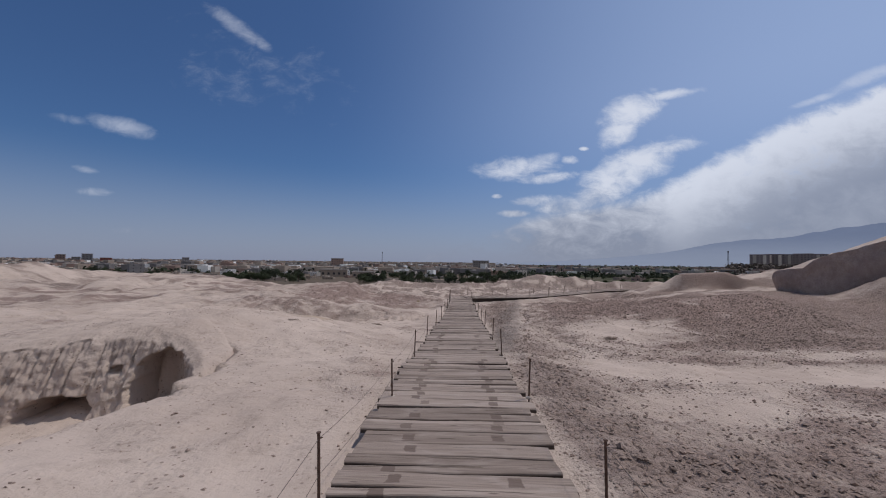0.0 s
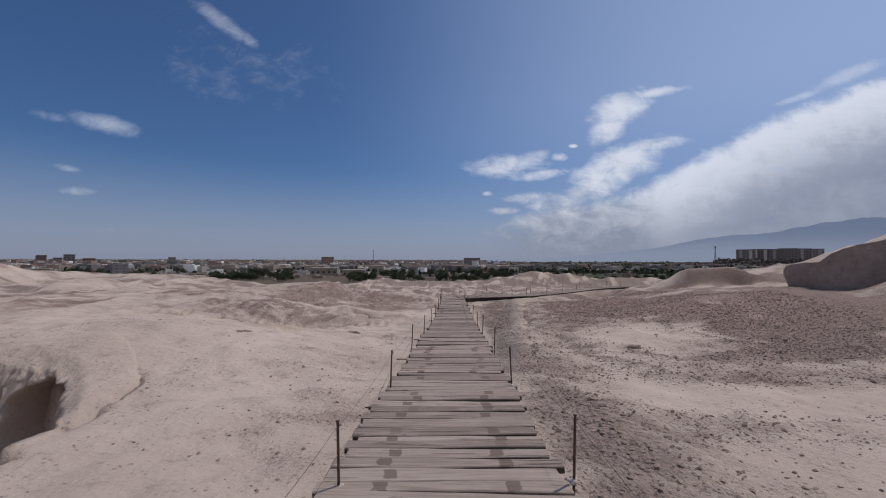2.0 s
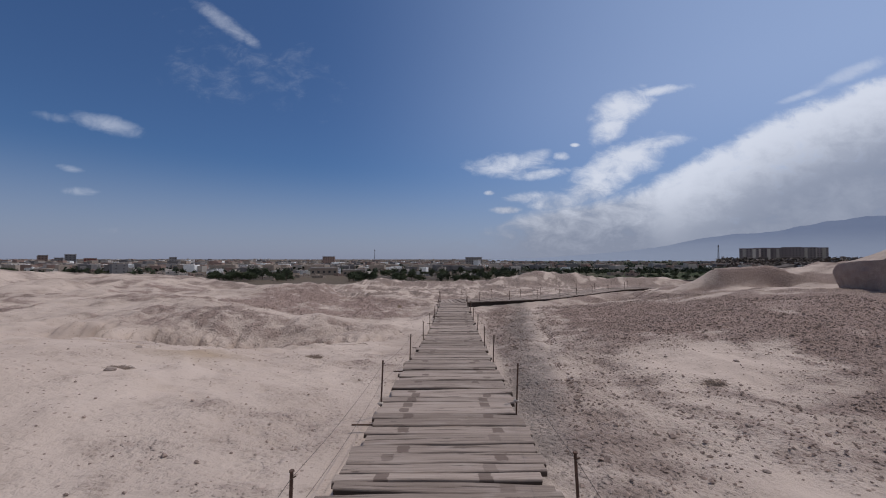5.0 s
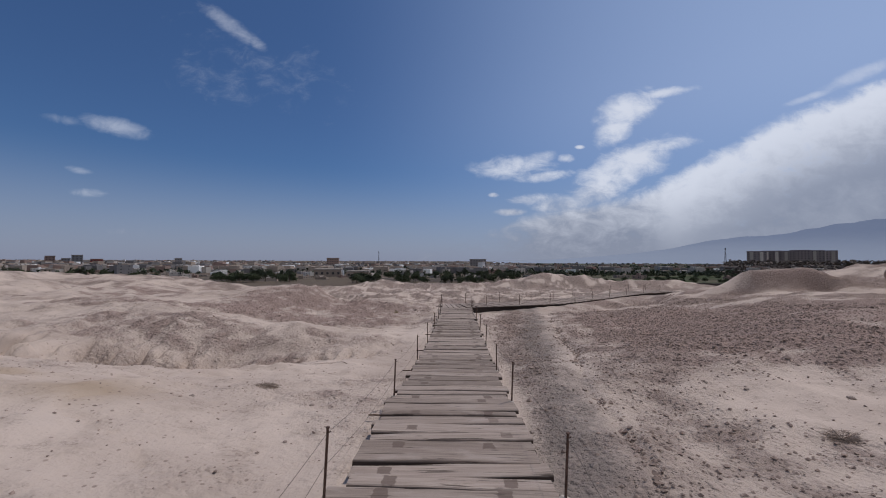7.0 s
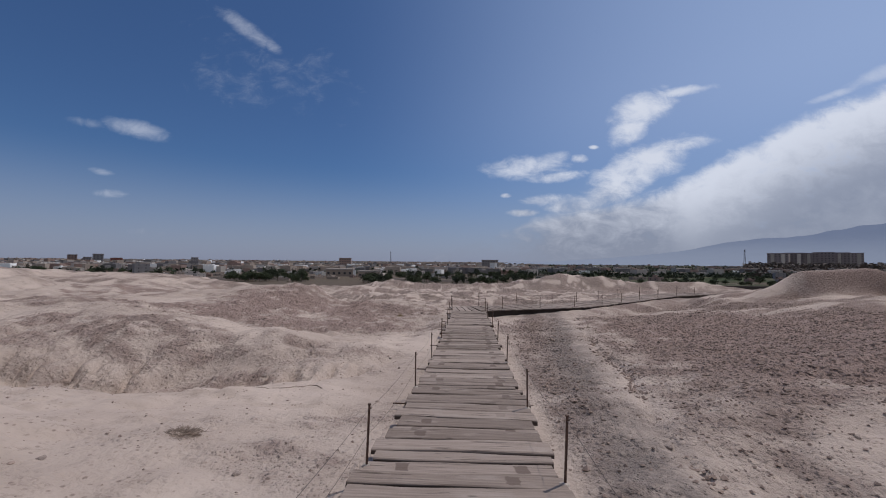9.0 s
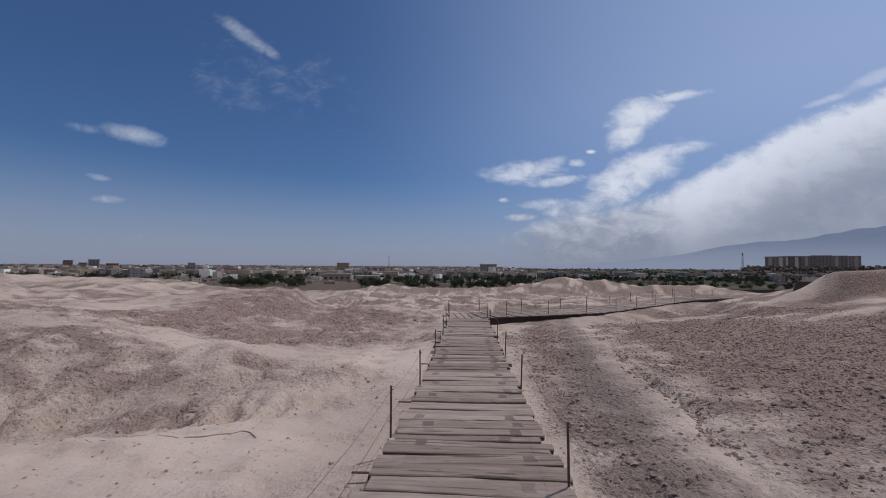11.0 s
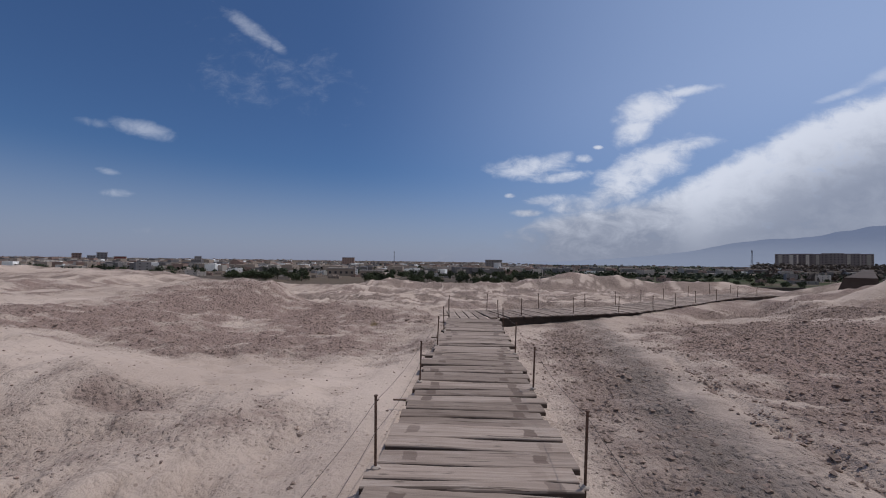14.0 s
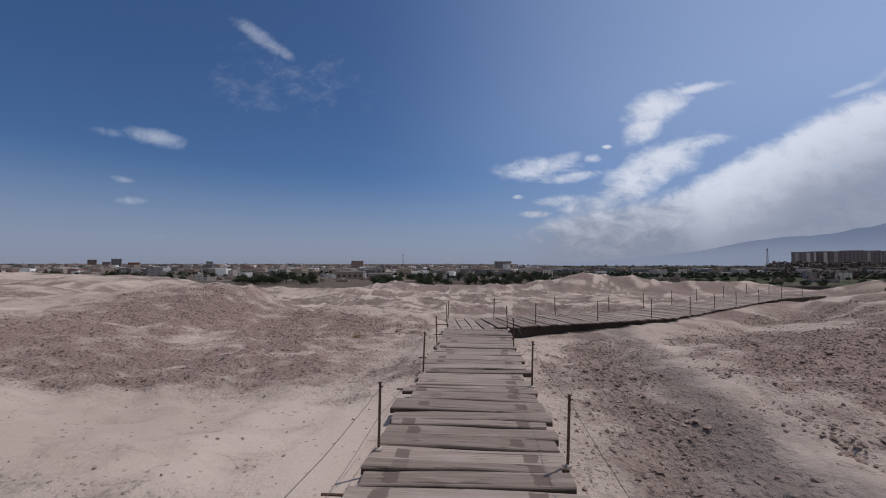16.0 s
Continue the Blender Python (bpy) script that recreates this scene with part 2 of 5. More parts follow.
def plank_material():
    """Weathered grey boards, grain along x, dark worn squares over the two joists."""
    m, k, b = material("weathered_plank")
    pos = k.add("ShaderNodeTexCoord").outputs["Object"]
    rnd = k.add("ShaderNodeObjectInfo").outputs["Random"]
    shift = k.add("ShaderNodeVectorMath")
    k.put(shift.inputs[0], pos)
    roll = k.add("ShaderNodeCombineXYZ")
    for i, f in enumerate((37.0, 91.0, 53.0)):
        k.put(roll.inputs[i], k.math("MULTIPLY", rnd, f))
    k.put(shift.inputs[1], roll.outputs[0])
    p = shift.outputs[0]
    grain = k.noise(k.scaled(p, 1.6, 38, 20), 1.0, 8, 0.65, 0.6)
    patch = k.noise(k.scaled(p, 2.2, 6, 4), 1.0, 4)
    tone = k.mix(rnd, (0.258, 0.204, 0.173, 1), (0.455, 0.371, 0.322, 1))
    col = k.mix(k.ramp(grain, 0.34, 0.66), k.mix(1.0, tone, (0.72, 0.70, 0.69, 1), "MULTIPLY"), tone)
    col = k.mix(k.ramp(patch, 0.5, 0.72, 0, 0.45), col, (0.44, 0.37, 0.33, 1))
    split = k.ramp(k.noise(k.scaled(p, 1.1, 26, 9), 1.0, 5, 0.55, 0.3), 0.615, 0.645, 0, 0.8)
    col = k.mix(split, col, (0.085, 0.063, 0.052, 1))
    xyz = k.add("ShaderNodeSeparateXYZ")
    k.put(xyz.inputs[0], pos)
    shifted = k.math("ADD", xyz.outputs[0], k.math("MULTIPLY_ADD", k.math("FRACT", k.math("MULTIPLY", rnd, 5.3)), 0.12, -0.06))
    off = k.math("ABSOLUTE", k.math("SUBTRACT", k.math("ABSOLUTE", shifted), k.math("MULTIPLY_ADD", k.math("FRACT", k.math("MULTIPLY", rnd, 7.7)), 0.12, 0.44)))
    rim = k.math("MULTIPLY_ADD", k.noise(p, 14, 3), 0.07, -0.035)
    worn = k.math("MULTIPLY", k.ramp(k.math("ADD", off, rim), 0.052, 0.066, 1, 0), k.ramp(k.math("ADD", k.math("ABSOLUTE", xyz.outputs[1]), rim), 0.062, 0.080, 1, 0))
    which = k.math("ADD", k.math("MULTIPLY", k.math("SIGN", xyz.outputs[0]), 3.1), k.math("MULTIPLY", rnd, 17.3))
    worn = k.math("MULTIPLY", worn, k.ramp(k.math("FRACT", which), 0.25, 0.60, 0.0, 0.74))
    # board sides painted dark for the shade in the gaps between boards
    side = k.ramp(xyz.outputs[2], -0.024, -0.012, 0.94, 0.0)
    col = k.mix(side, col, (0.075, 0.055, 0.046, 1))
    col = k.mix(worn, col, (0.125, 0.088, 0.074, 1))
    knot = k.voronoi(k.scaled(p, 2.2, 8, 8), 1.0)
    col = k.mix(k.ramp(knot, 0.05, 0.13, 0.7, 0), col, (0.09, 0.07, 0.06, 1))
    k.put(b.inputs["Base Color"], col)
    b.inputs["Roughness"].default_value = 0.88
    h = k.math("ADD", k.math("MULTIPLY", grain, 1.0), k.math("MULTIPLY", patch, 0.5))
    k.put(b.inputs["Normal"], k.bump(h, 0.7, 0.012))
    return m


def foliage(name, rgb):
    m, k, b = material(name)
    pos = k.add("ShaderNodeTexCoord").outputs["Object"]
    rnd = k.add("ShaderNodeNewGeometry").outputs["Random Per Island"]
    f = k.math("ADD", k.math("MULTIPLY", rnd, 0.7), k.math("MULTIPLY", k.noise(pos, 0.8, 3), 0.3))
    k.put(b.inputs["Base Color"], k.mix(f, tuple(c * 0.8 for c in rgb) + (1,), tuple(c * 1.25 for c in rgb) + (1,)))
    b.inputs["Roughness"].default_value = 0.75
    return m


def render_wall(name, rgb):
    """Sun-bleached plaster or brick of far houses."""
    m, k, b = material(name)
    pos = k.add("ShaderNodeTexCoord").outputs["Object"]
    rnd = k.add("ShaderNodeObjectInfo").outputs["Random"]
    f = k.math("ADD", k.math("MULTIPLY", k.noise(pos, 0.4, 4), 0.5), k.math("MULTIPLY", rnd, 0.5))
    k.put(b.inputs["Base Color"], k.mix(k.ramp(f, 0.2, 0.8), tuple(c * 0.7 for c in rgb) + (1,), tuple(min(1, c * 1.2) for c in rgb) + (1,)))
    b.inputs["Roughness"].default_value = 0.9
    return m


def hazy_backdrop():
    """Far slopes; the haze in front of them is painted as a pale blue glow, stronger towards the plain."""
    m, k, b = material("far_mountain")
    pos = k.add("ShaderNodeTexCoord").outputs["Object"]
    xyz = k.add("ShaderNodeSeparateXYZ")
    k.put(xyz.inputs[0], pos)
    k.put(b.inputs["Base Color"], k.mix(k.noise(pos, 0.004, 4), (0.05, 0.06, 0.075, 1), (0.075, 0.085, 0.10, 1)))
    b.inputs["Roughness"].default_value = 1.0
    # airlight put in as emission, paler low down
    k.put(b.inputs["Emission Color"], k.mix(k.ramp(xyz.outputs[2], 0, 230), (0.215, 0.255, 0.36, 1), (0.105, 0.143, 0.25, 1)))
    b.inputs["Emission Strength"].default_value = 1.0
    return m


EARTH = earth_material()
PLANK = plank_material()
JOIST = plain("joist_wood", (0.12, 0.095, 0.08), 0.9, 0, 0.35, 5, 0.5)
STEEL = plain("rusty_steel", (0.125, 0.078, 0.060), 0.7, 0.35, 0.45, 30, 0.3, 0.002)
CONCRETE = plain("pale_mortar", (0.45, 0.39, 0.345), 0.95, 0, 0.2, 14, 0.6)
WIRE = plain("dull_wire", (0.15, 0.125, 0.11), 0.65, 0.3, 0.2, 40)
STONE = plain("pale_stone", (0.34, 0.275, 0.24), 0.9, 0, 0.25, 9, 0.6)
CLOD = plain("dark_clod", (0.325, 0.248, 0.212), 0.95, 0, 0.35, 1.3, 0.5)
TWIG = plain("dry_twig", (0.33, 0.26, 0.215), 0.95, 0, 0.4, 9)
STRAW = plain("dry_straw", (0.42, 0.33, 0.20), 0.95, 0, 0.3, 9)
BARK = plain("bark", (0.10, 0.075, 0.055), 0.95, 0, 0.3, 4, 0.5)
LEAF = foliage("leaf", (0.056, 0.070, 0.036))
LEAF_DARK = foliage("leaf_dark", (0.040, 0.050, 0.030))
PANE = plain("window_dark", (0.07, 0.066, 0.066), 0.7, 0, 0.2, 0.5)
ROOF = render_wall("flat_roof", (0.33, 0.29, 0.265))
WALLS = [render_wall("wall_plaster", (0.60, 0.54, 0.49)), render_wall("wall_brick", (0.33, 0.235, 0.20)), render_wall("wall_white", (0.86, 0.84, 0.82)),
         render_wall("wall_grey", (0.25, 0.235, 0.235)), render_wall("wall_mud", (0.45, 0.37, 0.31)), render_wall("wall_red", (0.36, 0.12, 0.10))]
FLAT_BROWN = render_wall("flats_brown", (0.29, 0.245, 0.25))
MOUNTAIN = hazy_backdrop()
MAST = plain("mast_steel", (0.16, 0.16, 0.18), 0.6, 0.3, 0.1, 1)


# ---- mesh helpers ----
def part(name, bm, mat, parent=None, label="", smooth=False):
    """Links a bmesh as one mesh object, under parent if there is one."""
    me = bpy.data.meshes.new(name)
    bm.to_mesh(me)
    bm.free()
    me.materials.append(mat)
    if smooth:
        me.polygons.foreach_set("use_smooth", [True] * len(me.polygons))
    ob = new(name, me)
    if parent is not None:
        ob.parent = parent
    if label:
        ob["label"] = label
    return ob


def shared(name, me, parent, m):
    ob = new(name, me)
    ob.parent = parent
    ob.matrix_basis = m
    return ob


def box(bm, x0, y0, z0, x1, y1, z1):
    m = Matrix.LocRotScale(((x0 + x1) / 2, (y0 + y1) / 2, (z0 + z1) / 2), None, (x1 - x0, y1 - y0, z1 - z0))
    return bmesh.ops.create_cube(bm, size=1, matrix=m)["verts"]


def rod(bm, a, b, r0, r1=None, sides=8):
    a, b = Vector(a), Vector(b)
    d = b - a
    m = Matrix.Translation((a + b) / 2) @ d.to_track_quat("Z", "Y").to_matrix().to_4x4()
    bmesh.ops.create_cone(bm, cap_ends=True, segments=sides, radius1=r0, radius2=r0 if r1 is None else r1, depth=d.length, matrix=m)


def tube(bm, pts, r, sides=5):
    """One unbroken thin tube along points."""
    last = None
    for i, p in enumerate(pts):
        d = (Vector(pts[min(i + 1, len(pts) - 1)]) - Vector(pts[max(i - 1, 0)])).normalized()
        a = d.cross(Vector((0, 0, 1))).normalized()
        b = a.cross(d)
        ring = [bm.verts.new(Vector(p) + (a * math.cos(k * 6.2832 / sides) + b * math.sin(k * 6.2832 / sides)) * r) for k in range(sides)]
        if last:
            for k in range(sides):
                bm.faces.new((last[k], last[(k + 1) % sides], ring[(k + 1) % sides], ring[k]))
        last = ring


# ---- noise on arrays ----
PERM = np.random.RandomState(7).permutation(512)


def perlin(x, y, seed=0):
    xi, yi = np.floor(x).astype(int), np.floor(y).astype(int)
    xf, yf = x - xi, y - yi

    def corner(i, j):
        h = PERM[(PERM[(xi + i + seed * 17) & 511] + yi + j + seed * 31) & 511] * (2 * np.pi / 512)
        return np.cos(h) * (xf - i) + np.sin(h) * (yf - j)

    def fade(t):
        return t * t * t * (t * (t * 6 - 15) + 10)

    u, v = fade(xf), fade(yf)
    top = corner(0, 0) * (1 - u) + corner(1, 0) * u
    low = corner(0, 1) * (1 - u) + corner(1, 1) * u
    return (top * (1 - v) + low * v) * 1.5


def fbm(x, y, octaves=4, seed=0, gain=0.5):
    out, amp = 0.0, 1.0
    for o in range(octaves):
        out = out + amp * perlin(x, y, seed + o)
        x, y, amp = x * 2.03 + 3.1, y * 2.03 - 1.7, amp * gain
    return out


def step(lo, hi, v):
    t = np.clip((v - lo) / (hi - lo), 0, 1)
    return t * t * (3 - 2 * t)


# ---- the ground ----
def deck_z(y):
    return np.interp(y, [-8, 0, 5, 10, 13, 16, 19, 30], [0.62, 0.38, 0.18, -0.03, -0.24, -0.40, -0.43, -0.43])


def deck_mid(y):
    return np.interp(y, [-8, 1.7, 3.3, 5.15, 9.7, 11.9, 15.3, 18.6, 23, 26], [-0.26, -0.24, -0.21, -0.175, 0.03, 0.10, 0.24, 0.34, 0.48, 0.58])


def deck_half(y):
    return np.interp(y, [-8, 1.7, 3.3, 5.15, 9.7, 11.9, 15.3, 18.6, 23, 26], [0.90, 0.90, 0.95, 0.95, 0.85, 0.83, 0.77, 0.745, 0.69, 0.70])


# centre x, centre y, half width x, half width y, turn, height
NEAR_HILLS = [(22.6, 18.0, 1.7, 1.9, 0, 1.7), (-6.9, 10.0, 3.64, 3.12, 0, 0.81), (-7.3, 16.4, 3.84, 1.39, 6, -0.61), (-10.0, 19.6, 3.94, 2.18, -8, 0.5),
              (-4.4, 18.7, 1.51, 0.98, 0, 0.45), (-8.6, 29.3, 2.75, 2.82, 0, 0.81), (-2.6, 28.9, 2.33, 2.07, 0, 0.63), (-10.9, 29.8, 4.27, 2.76, 0, 0.53),
              (-16.7, 21.8, 6.14, 5.51, 0, 0.66), (10.6, 16.6, 6.84, 3.38, 20, 0.82), (20.3, 30.0, 3.64, 0.83, -6, 1.51), (32.0, 31.6, 8.01, 7.07, 0, 0.62)]
FAR_HILLS = [(-30.8, 34.4, 3.5, 3.01, 0, 1.62), (-20.5, 31.5, 6.53, 4.11, 0, 0.96), (-44.4, 35.9, 8.68, 7.05, 0, 1.24), (-59.2, 47.5, 5.67, 8.92, 0, 3.28),
             (-41.8, 57.5, 10.63, 7.17, 0, 1.73), (-61.7, 64.7, 14.02, 11.78, 0, 2.52), (-41.5, 66.7, 8.07, 6.13, 0, 1.16), (-12.7, 74.4, 4.68, 4.55, 0, 1.33),
             (-20.6, 60.9, 13.91, 2.59, 0, 0.83), (28.4, 33.2, 7.84, 3.11, 0, 1.52), (20.7, 77.3, 9.5, 3.96, 0, 2.15), (15.6, 73.7, 4.81, 4.84, 0, 1.22),
             (37.6, 77.1, 13.12, 3.01, 0, 1.8), (1.6, 75.6, 11.28, 3.45, 0, 1.45), (53.6, 69.7, 6.38, 3.11, 0, 1.88)]


def hump(x, y, cx, cy, rx, ry, turn, h):
    c, s = math.cos(radians(turn)), math.sin(radians(turn))
    a, b = ((x - cx) * c + (y - cy) * s) / rx, ((y - cy) * c - (x - cx) * s) / ry
    return h * np.exp(-(a * a + b * b))


def ground_base(x, y, hills=None):
    """The ground without its fine relief."""
    knots = [-60, 0, 5, 10, 14, 18, 26, 40, 60, 80, 100, 135, 190, 240]
    level = [0.4, 0.20, 0.02, -0.22, -0.52, -0.66, -0.80, -1.60, -2.7, -3.7, -5.2, -8.2, -11.5, -12]
    z = sum(np.interp(y + d, knots, level) for d in (-1.5, -0.5, 0.5, 1.5)) / 4
    near = 1 - step(26, 40, y)
    z = z - 0.20 * step(1.2, 3.5, x) * (1 - step(11, 16, y))
    z = z + 0.95 * step(7, 19, x) * step(4, 22, y) * (1 - step(31, 44, y))
    z = z + 0.30 * step(-5, -10, x) * near * step(6, 14, y)
    for hill in NEAR_HILLS + FAR_HILLS if hills is None else hills:
        z = z + hump(x, y, *hill)
    # side drop of the mound towards the plain
    z = z - 9 * step(55, 120, np.abs(x + 10) - 12) * (z > -11) * (1 - step(120, 190, y))
    return np.maximum(z, -12)


def pit(x, y):
    """Depth of the dug hollow beside the walkway."""
    wob = 0.18 * fbm(x * 0.9, y * 0.9, 3, 41) + 0.16 * fbm(x * 2.6, y * 0.5, 3, 44)
    a, b = np.abs((x + 8.75) / 4.2), np.abs((y - 4.9) / 3.05)
    e = a ** 3 + b ** 3 + wob
    far = step(3.6, 5.6, y)
    deep = (1 - step(0.80, 1.0, e)) * far + (1 - step(0.1, 0.95, e)) * (1 - far)
    return 1.42 * deep


def gully(x, y):
    """Wind and rain furrows in the bare humps: 1 on their pale crests, 0 in the hollows."""
    wx = x + 1.6 * fbm(x * 0.11, y * 0.11, 2, 87)
    a = np.abs(fbm(wx * 0.17 + 0.05 * y, y * 0.10 - 0.03 * x, 3, 83, 0.45))
    return 1 - np.clip(a * 2.2, 0, 1)


def hill_face(x, y):
    """Steep washed edges of the low hill: one lobe beside another, cut by short gullies."""
    out = 0
    for x0, x1, y0, tilt, h, seed in ((-11.6, -7.6, 15.9, 0.22, 0.40, 81), (-8.0, -6.0, 16.6, 0.30, 0.36, 82), (-5.4, -1.9, 16.6, 0.10, 0.20, 84)):
        mid, half = (x0 + x1) / 2, (x1 - x0) / 2
        lip = y0 + tilt * (x - mid) + 0.45 * fbm(x * 1.3, y * 0.25, 3, seed) - 0.55 * (1 - np.abs((x - mid) / half))
        d = y - lip
        flank = np.exp(-((x - mid) / half) ** 6)
        out = out + h * flank * step(-0.15, 0.28, d) * (1 - step(0.8, 3.4, d))
        out = out - 0.26 * flank * np.clip(np.abs(fbm(x * 2.6, y * 0.5, 3, seed + 5)) * 2, 0, 1) * np.exp(-((d - 0.15) / 0.45) ** 2)
    return out


def ruts(x, y):
    """The thin broken edge that runs along the trodden strip."""
    line = 2.72 + 0.20 * (y - 14) + 0.10 * np.sin(y * 1.3) + 0.12 * perlin(y * 0.8, y * 0 + 3.3, 5)
    return (x - line), step(9, 11, y) * (1 - step(21, 24, y))


def ground_z(x, y, dug=True):
    x, y = np.asarray(x, float), np.asarray(y, float)
    z = ground_base(x, y)
    far = step(26, 44, y) * (1 - step(105, 135, y))
    ridge = 1 - np.abs(fbm(x * 0.07 + 0.03 * y, y * 0.13, 4, 11))
    z = z + far * (0.55 * (ridge - 0.75) + 0.50 * (0.6 - np.abs(fbm(x * 0.22 + 0.1 * y, y * 0.34, 4, 15))))
    left = step(-8, -22, x) * (1 - step(95, 125, y)) * step(4, 10, y)
    z = z + left * (0.45 * (1 - np.abs(fbm(x * 0.10, y * 0.16 - 0.05 * x, 4, 21)) - 0.75))
    calm = 1 - step(34, 60, np.hypot(x, y - 10))
    lumps = 0.10 * fbm(x * 0.35, y * 0.35, 3, 2) + 0.05 * fbm(x * 1.1, y * 1.1, 3, 3)
    grit = gravel_map(x, y)
    fine = 0.055 * grit * fbm(x * 2.6, y * 4.4, 3, 4, 0.6) + 0.010 * fbm(x * 2.6, y * 2.6, 2, 6)
    rough = np.maximum(0, fbm(x * 0.8, y * 1.5, 3, 8) - 0.1) * 0.12 * step(-1.8, -3.5, x) * step(11.5, 13, y) * (1 - step(20, 27, y))
    z = z + calm * (lumps + fine + rough)
    # the washed, gullied faces of the hill beside the walkway
    z = z + calm * hill_face(x, y)
    gz = gully(x, y)
    out = step(25, 32, y) * (1 - step(92, 110, y)) + step(-12, -18, x) * step(14, 20, y) * (1 - step(25, 32, y))
    z = z - 0.42 * np.clip(out, 0, 1) * (1 - gz) * 0.7
    rill = np.exp(-(fbm(x * 0.30 + 0.2 * y, y * 0.55, 3, 85) / 0.035) ** 2) * step(0.2, -1.8, x) * step(4, 7, y)
    z = z - calm * 0.045 * rill * (1 - grit)
    z = z - 0.12 * np.exp(-((x + 3.7) / 0.35) ** 2 - ((y - 18.15) / 0.2) ** 2) - 0.10 * np.exp(-((x + 4.4) / 0.3) ** 2 - ((y - 15.7) / 0.2) ** 2)
    z = z - 0.40 * np.exp(-((x + 16.5) / 1.6) ** 2 - ((y - 21) / 0.8) ** 2) - 0.55 * np.exp(-((x - 22.0) / 1.0) ** 2 - ((y - 29.0) / 0.35) ** 2) - 0.3 * np.exp(-((x - 17.6) / 0.7) ** 2 - ((y - 29.3) / 0.4) ** 2)
    d, on = ruts(x, y)
    z = z - calm * on * 0.045 * np.exp(-(d / 0.07) ** 2) + calm * on * 0.025 * step(0.0, 0.1, d) * (1 - step(0.3, 1.2, d))
    if dug:
        z = z - pit(x, y) * (np.abs(x + 8.6) < 6) * (np.abs(y - 5) < 5)
    # keep the soil just under the boards
    mid, half = deck_mid(y), deck_half(y)
    by = (1 - step(0.15, 1.1, np.abs(x - mid) - half)) * (1 - step(25, 27.5, y)) * step(-12, -8, y)
    under = deck_z(y) - 0.17 - 0.05 * step(0, 1, x - mid)
    z = z * (1 - by) + by * (under + 0.03 * fbm(x * 1.5, y * 1.5, 2, 9))
    br = branch_near(x, y)
    z = z * (1 - br) + br * (-0.77 + 0.015 * (x - 1.3) + 0.03 * fbm(x * 1.5, y * 1.5, 2, 9))
    return z


def branch_line(s):
    """Middle of the side walkway, s metres along it."""
    xs = np.interp(s, [-1.5, 0, 6, 12, 16, 26], [-0.43, 0.9, 6.1, 10.4, 13.6, 22.0])
    ys = np.interp(s, [-1.5, 0, 6, 12, 16, 26], [25.51, 26.2, 28.9, 32.4, 34.5, 40.0])
    zs = np.interp(s, [-1.5, 0, 6, 12, 16, 26], [-0.445, -0.47, -0.58, -0.56, -0.45, -0.6])
    return xs, ys, zs


def branch_near(x, y):
    d = np.full(np.shape(x), 99.0)
    for s in np.arange(0, 16, 0.7):
        bx, by, _ = branch_line(s)
        d = np.minimum(d, np.hypot(x - bx, y - by))
    return 1 - step(1.0, 2.4, d)


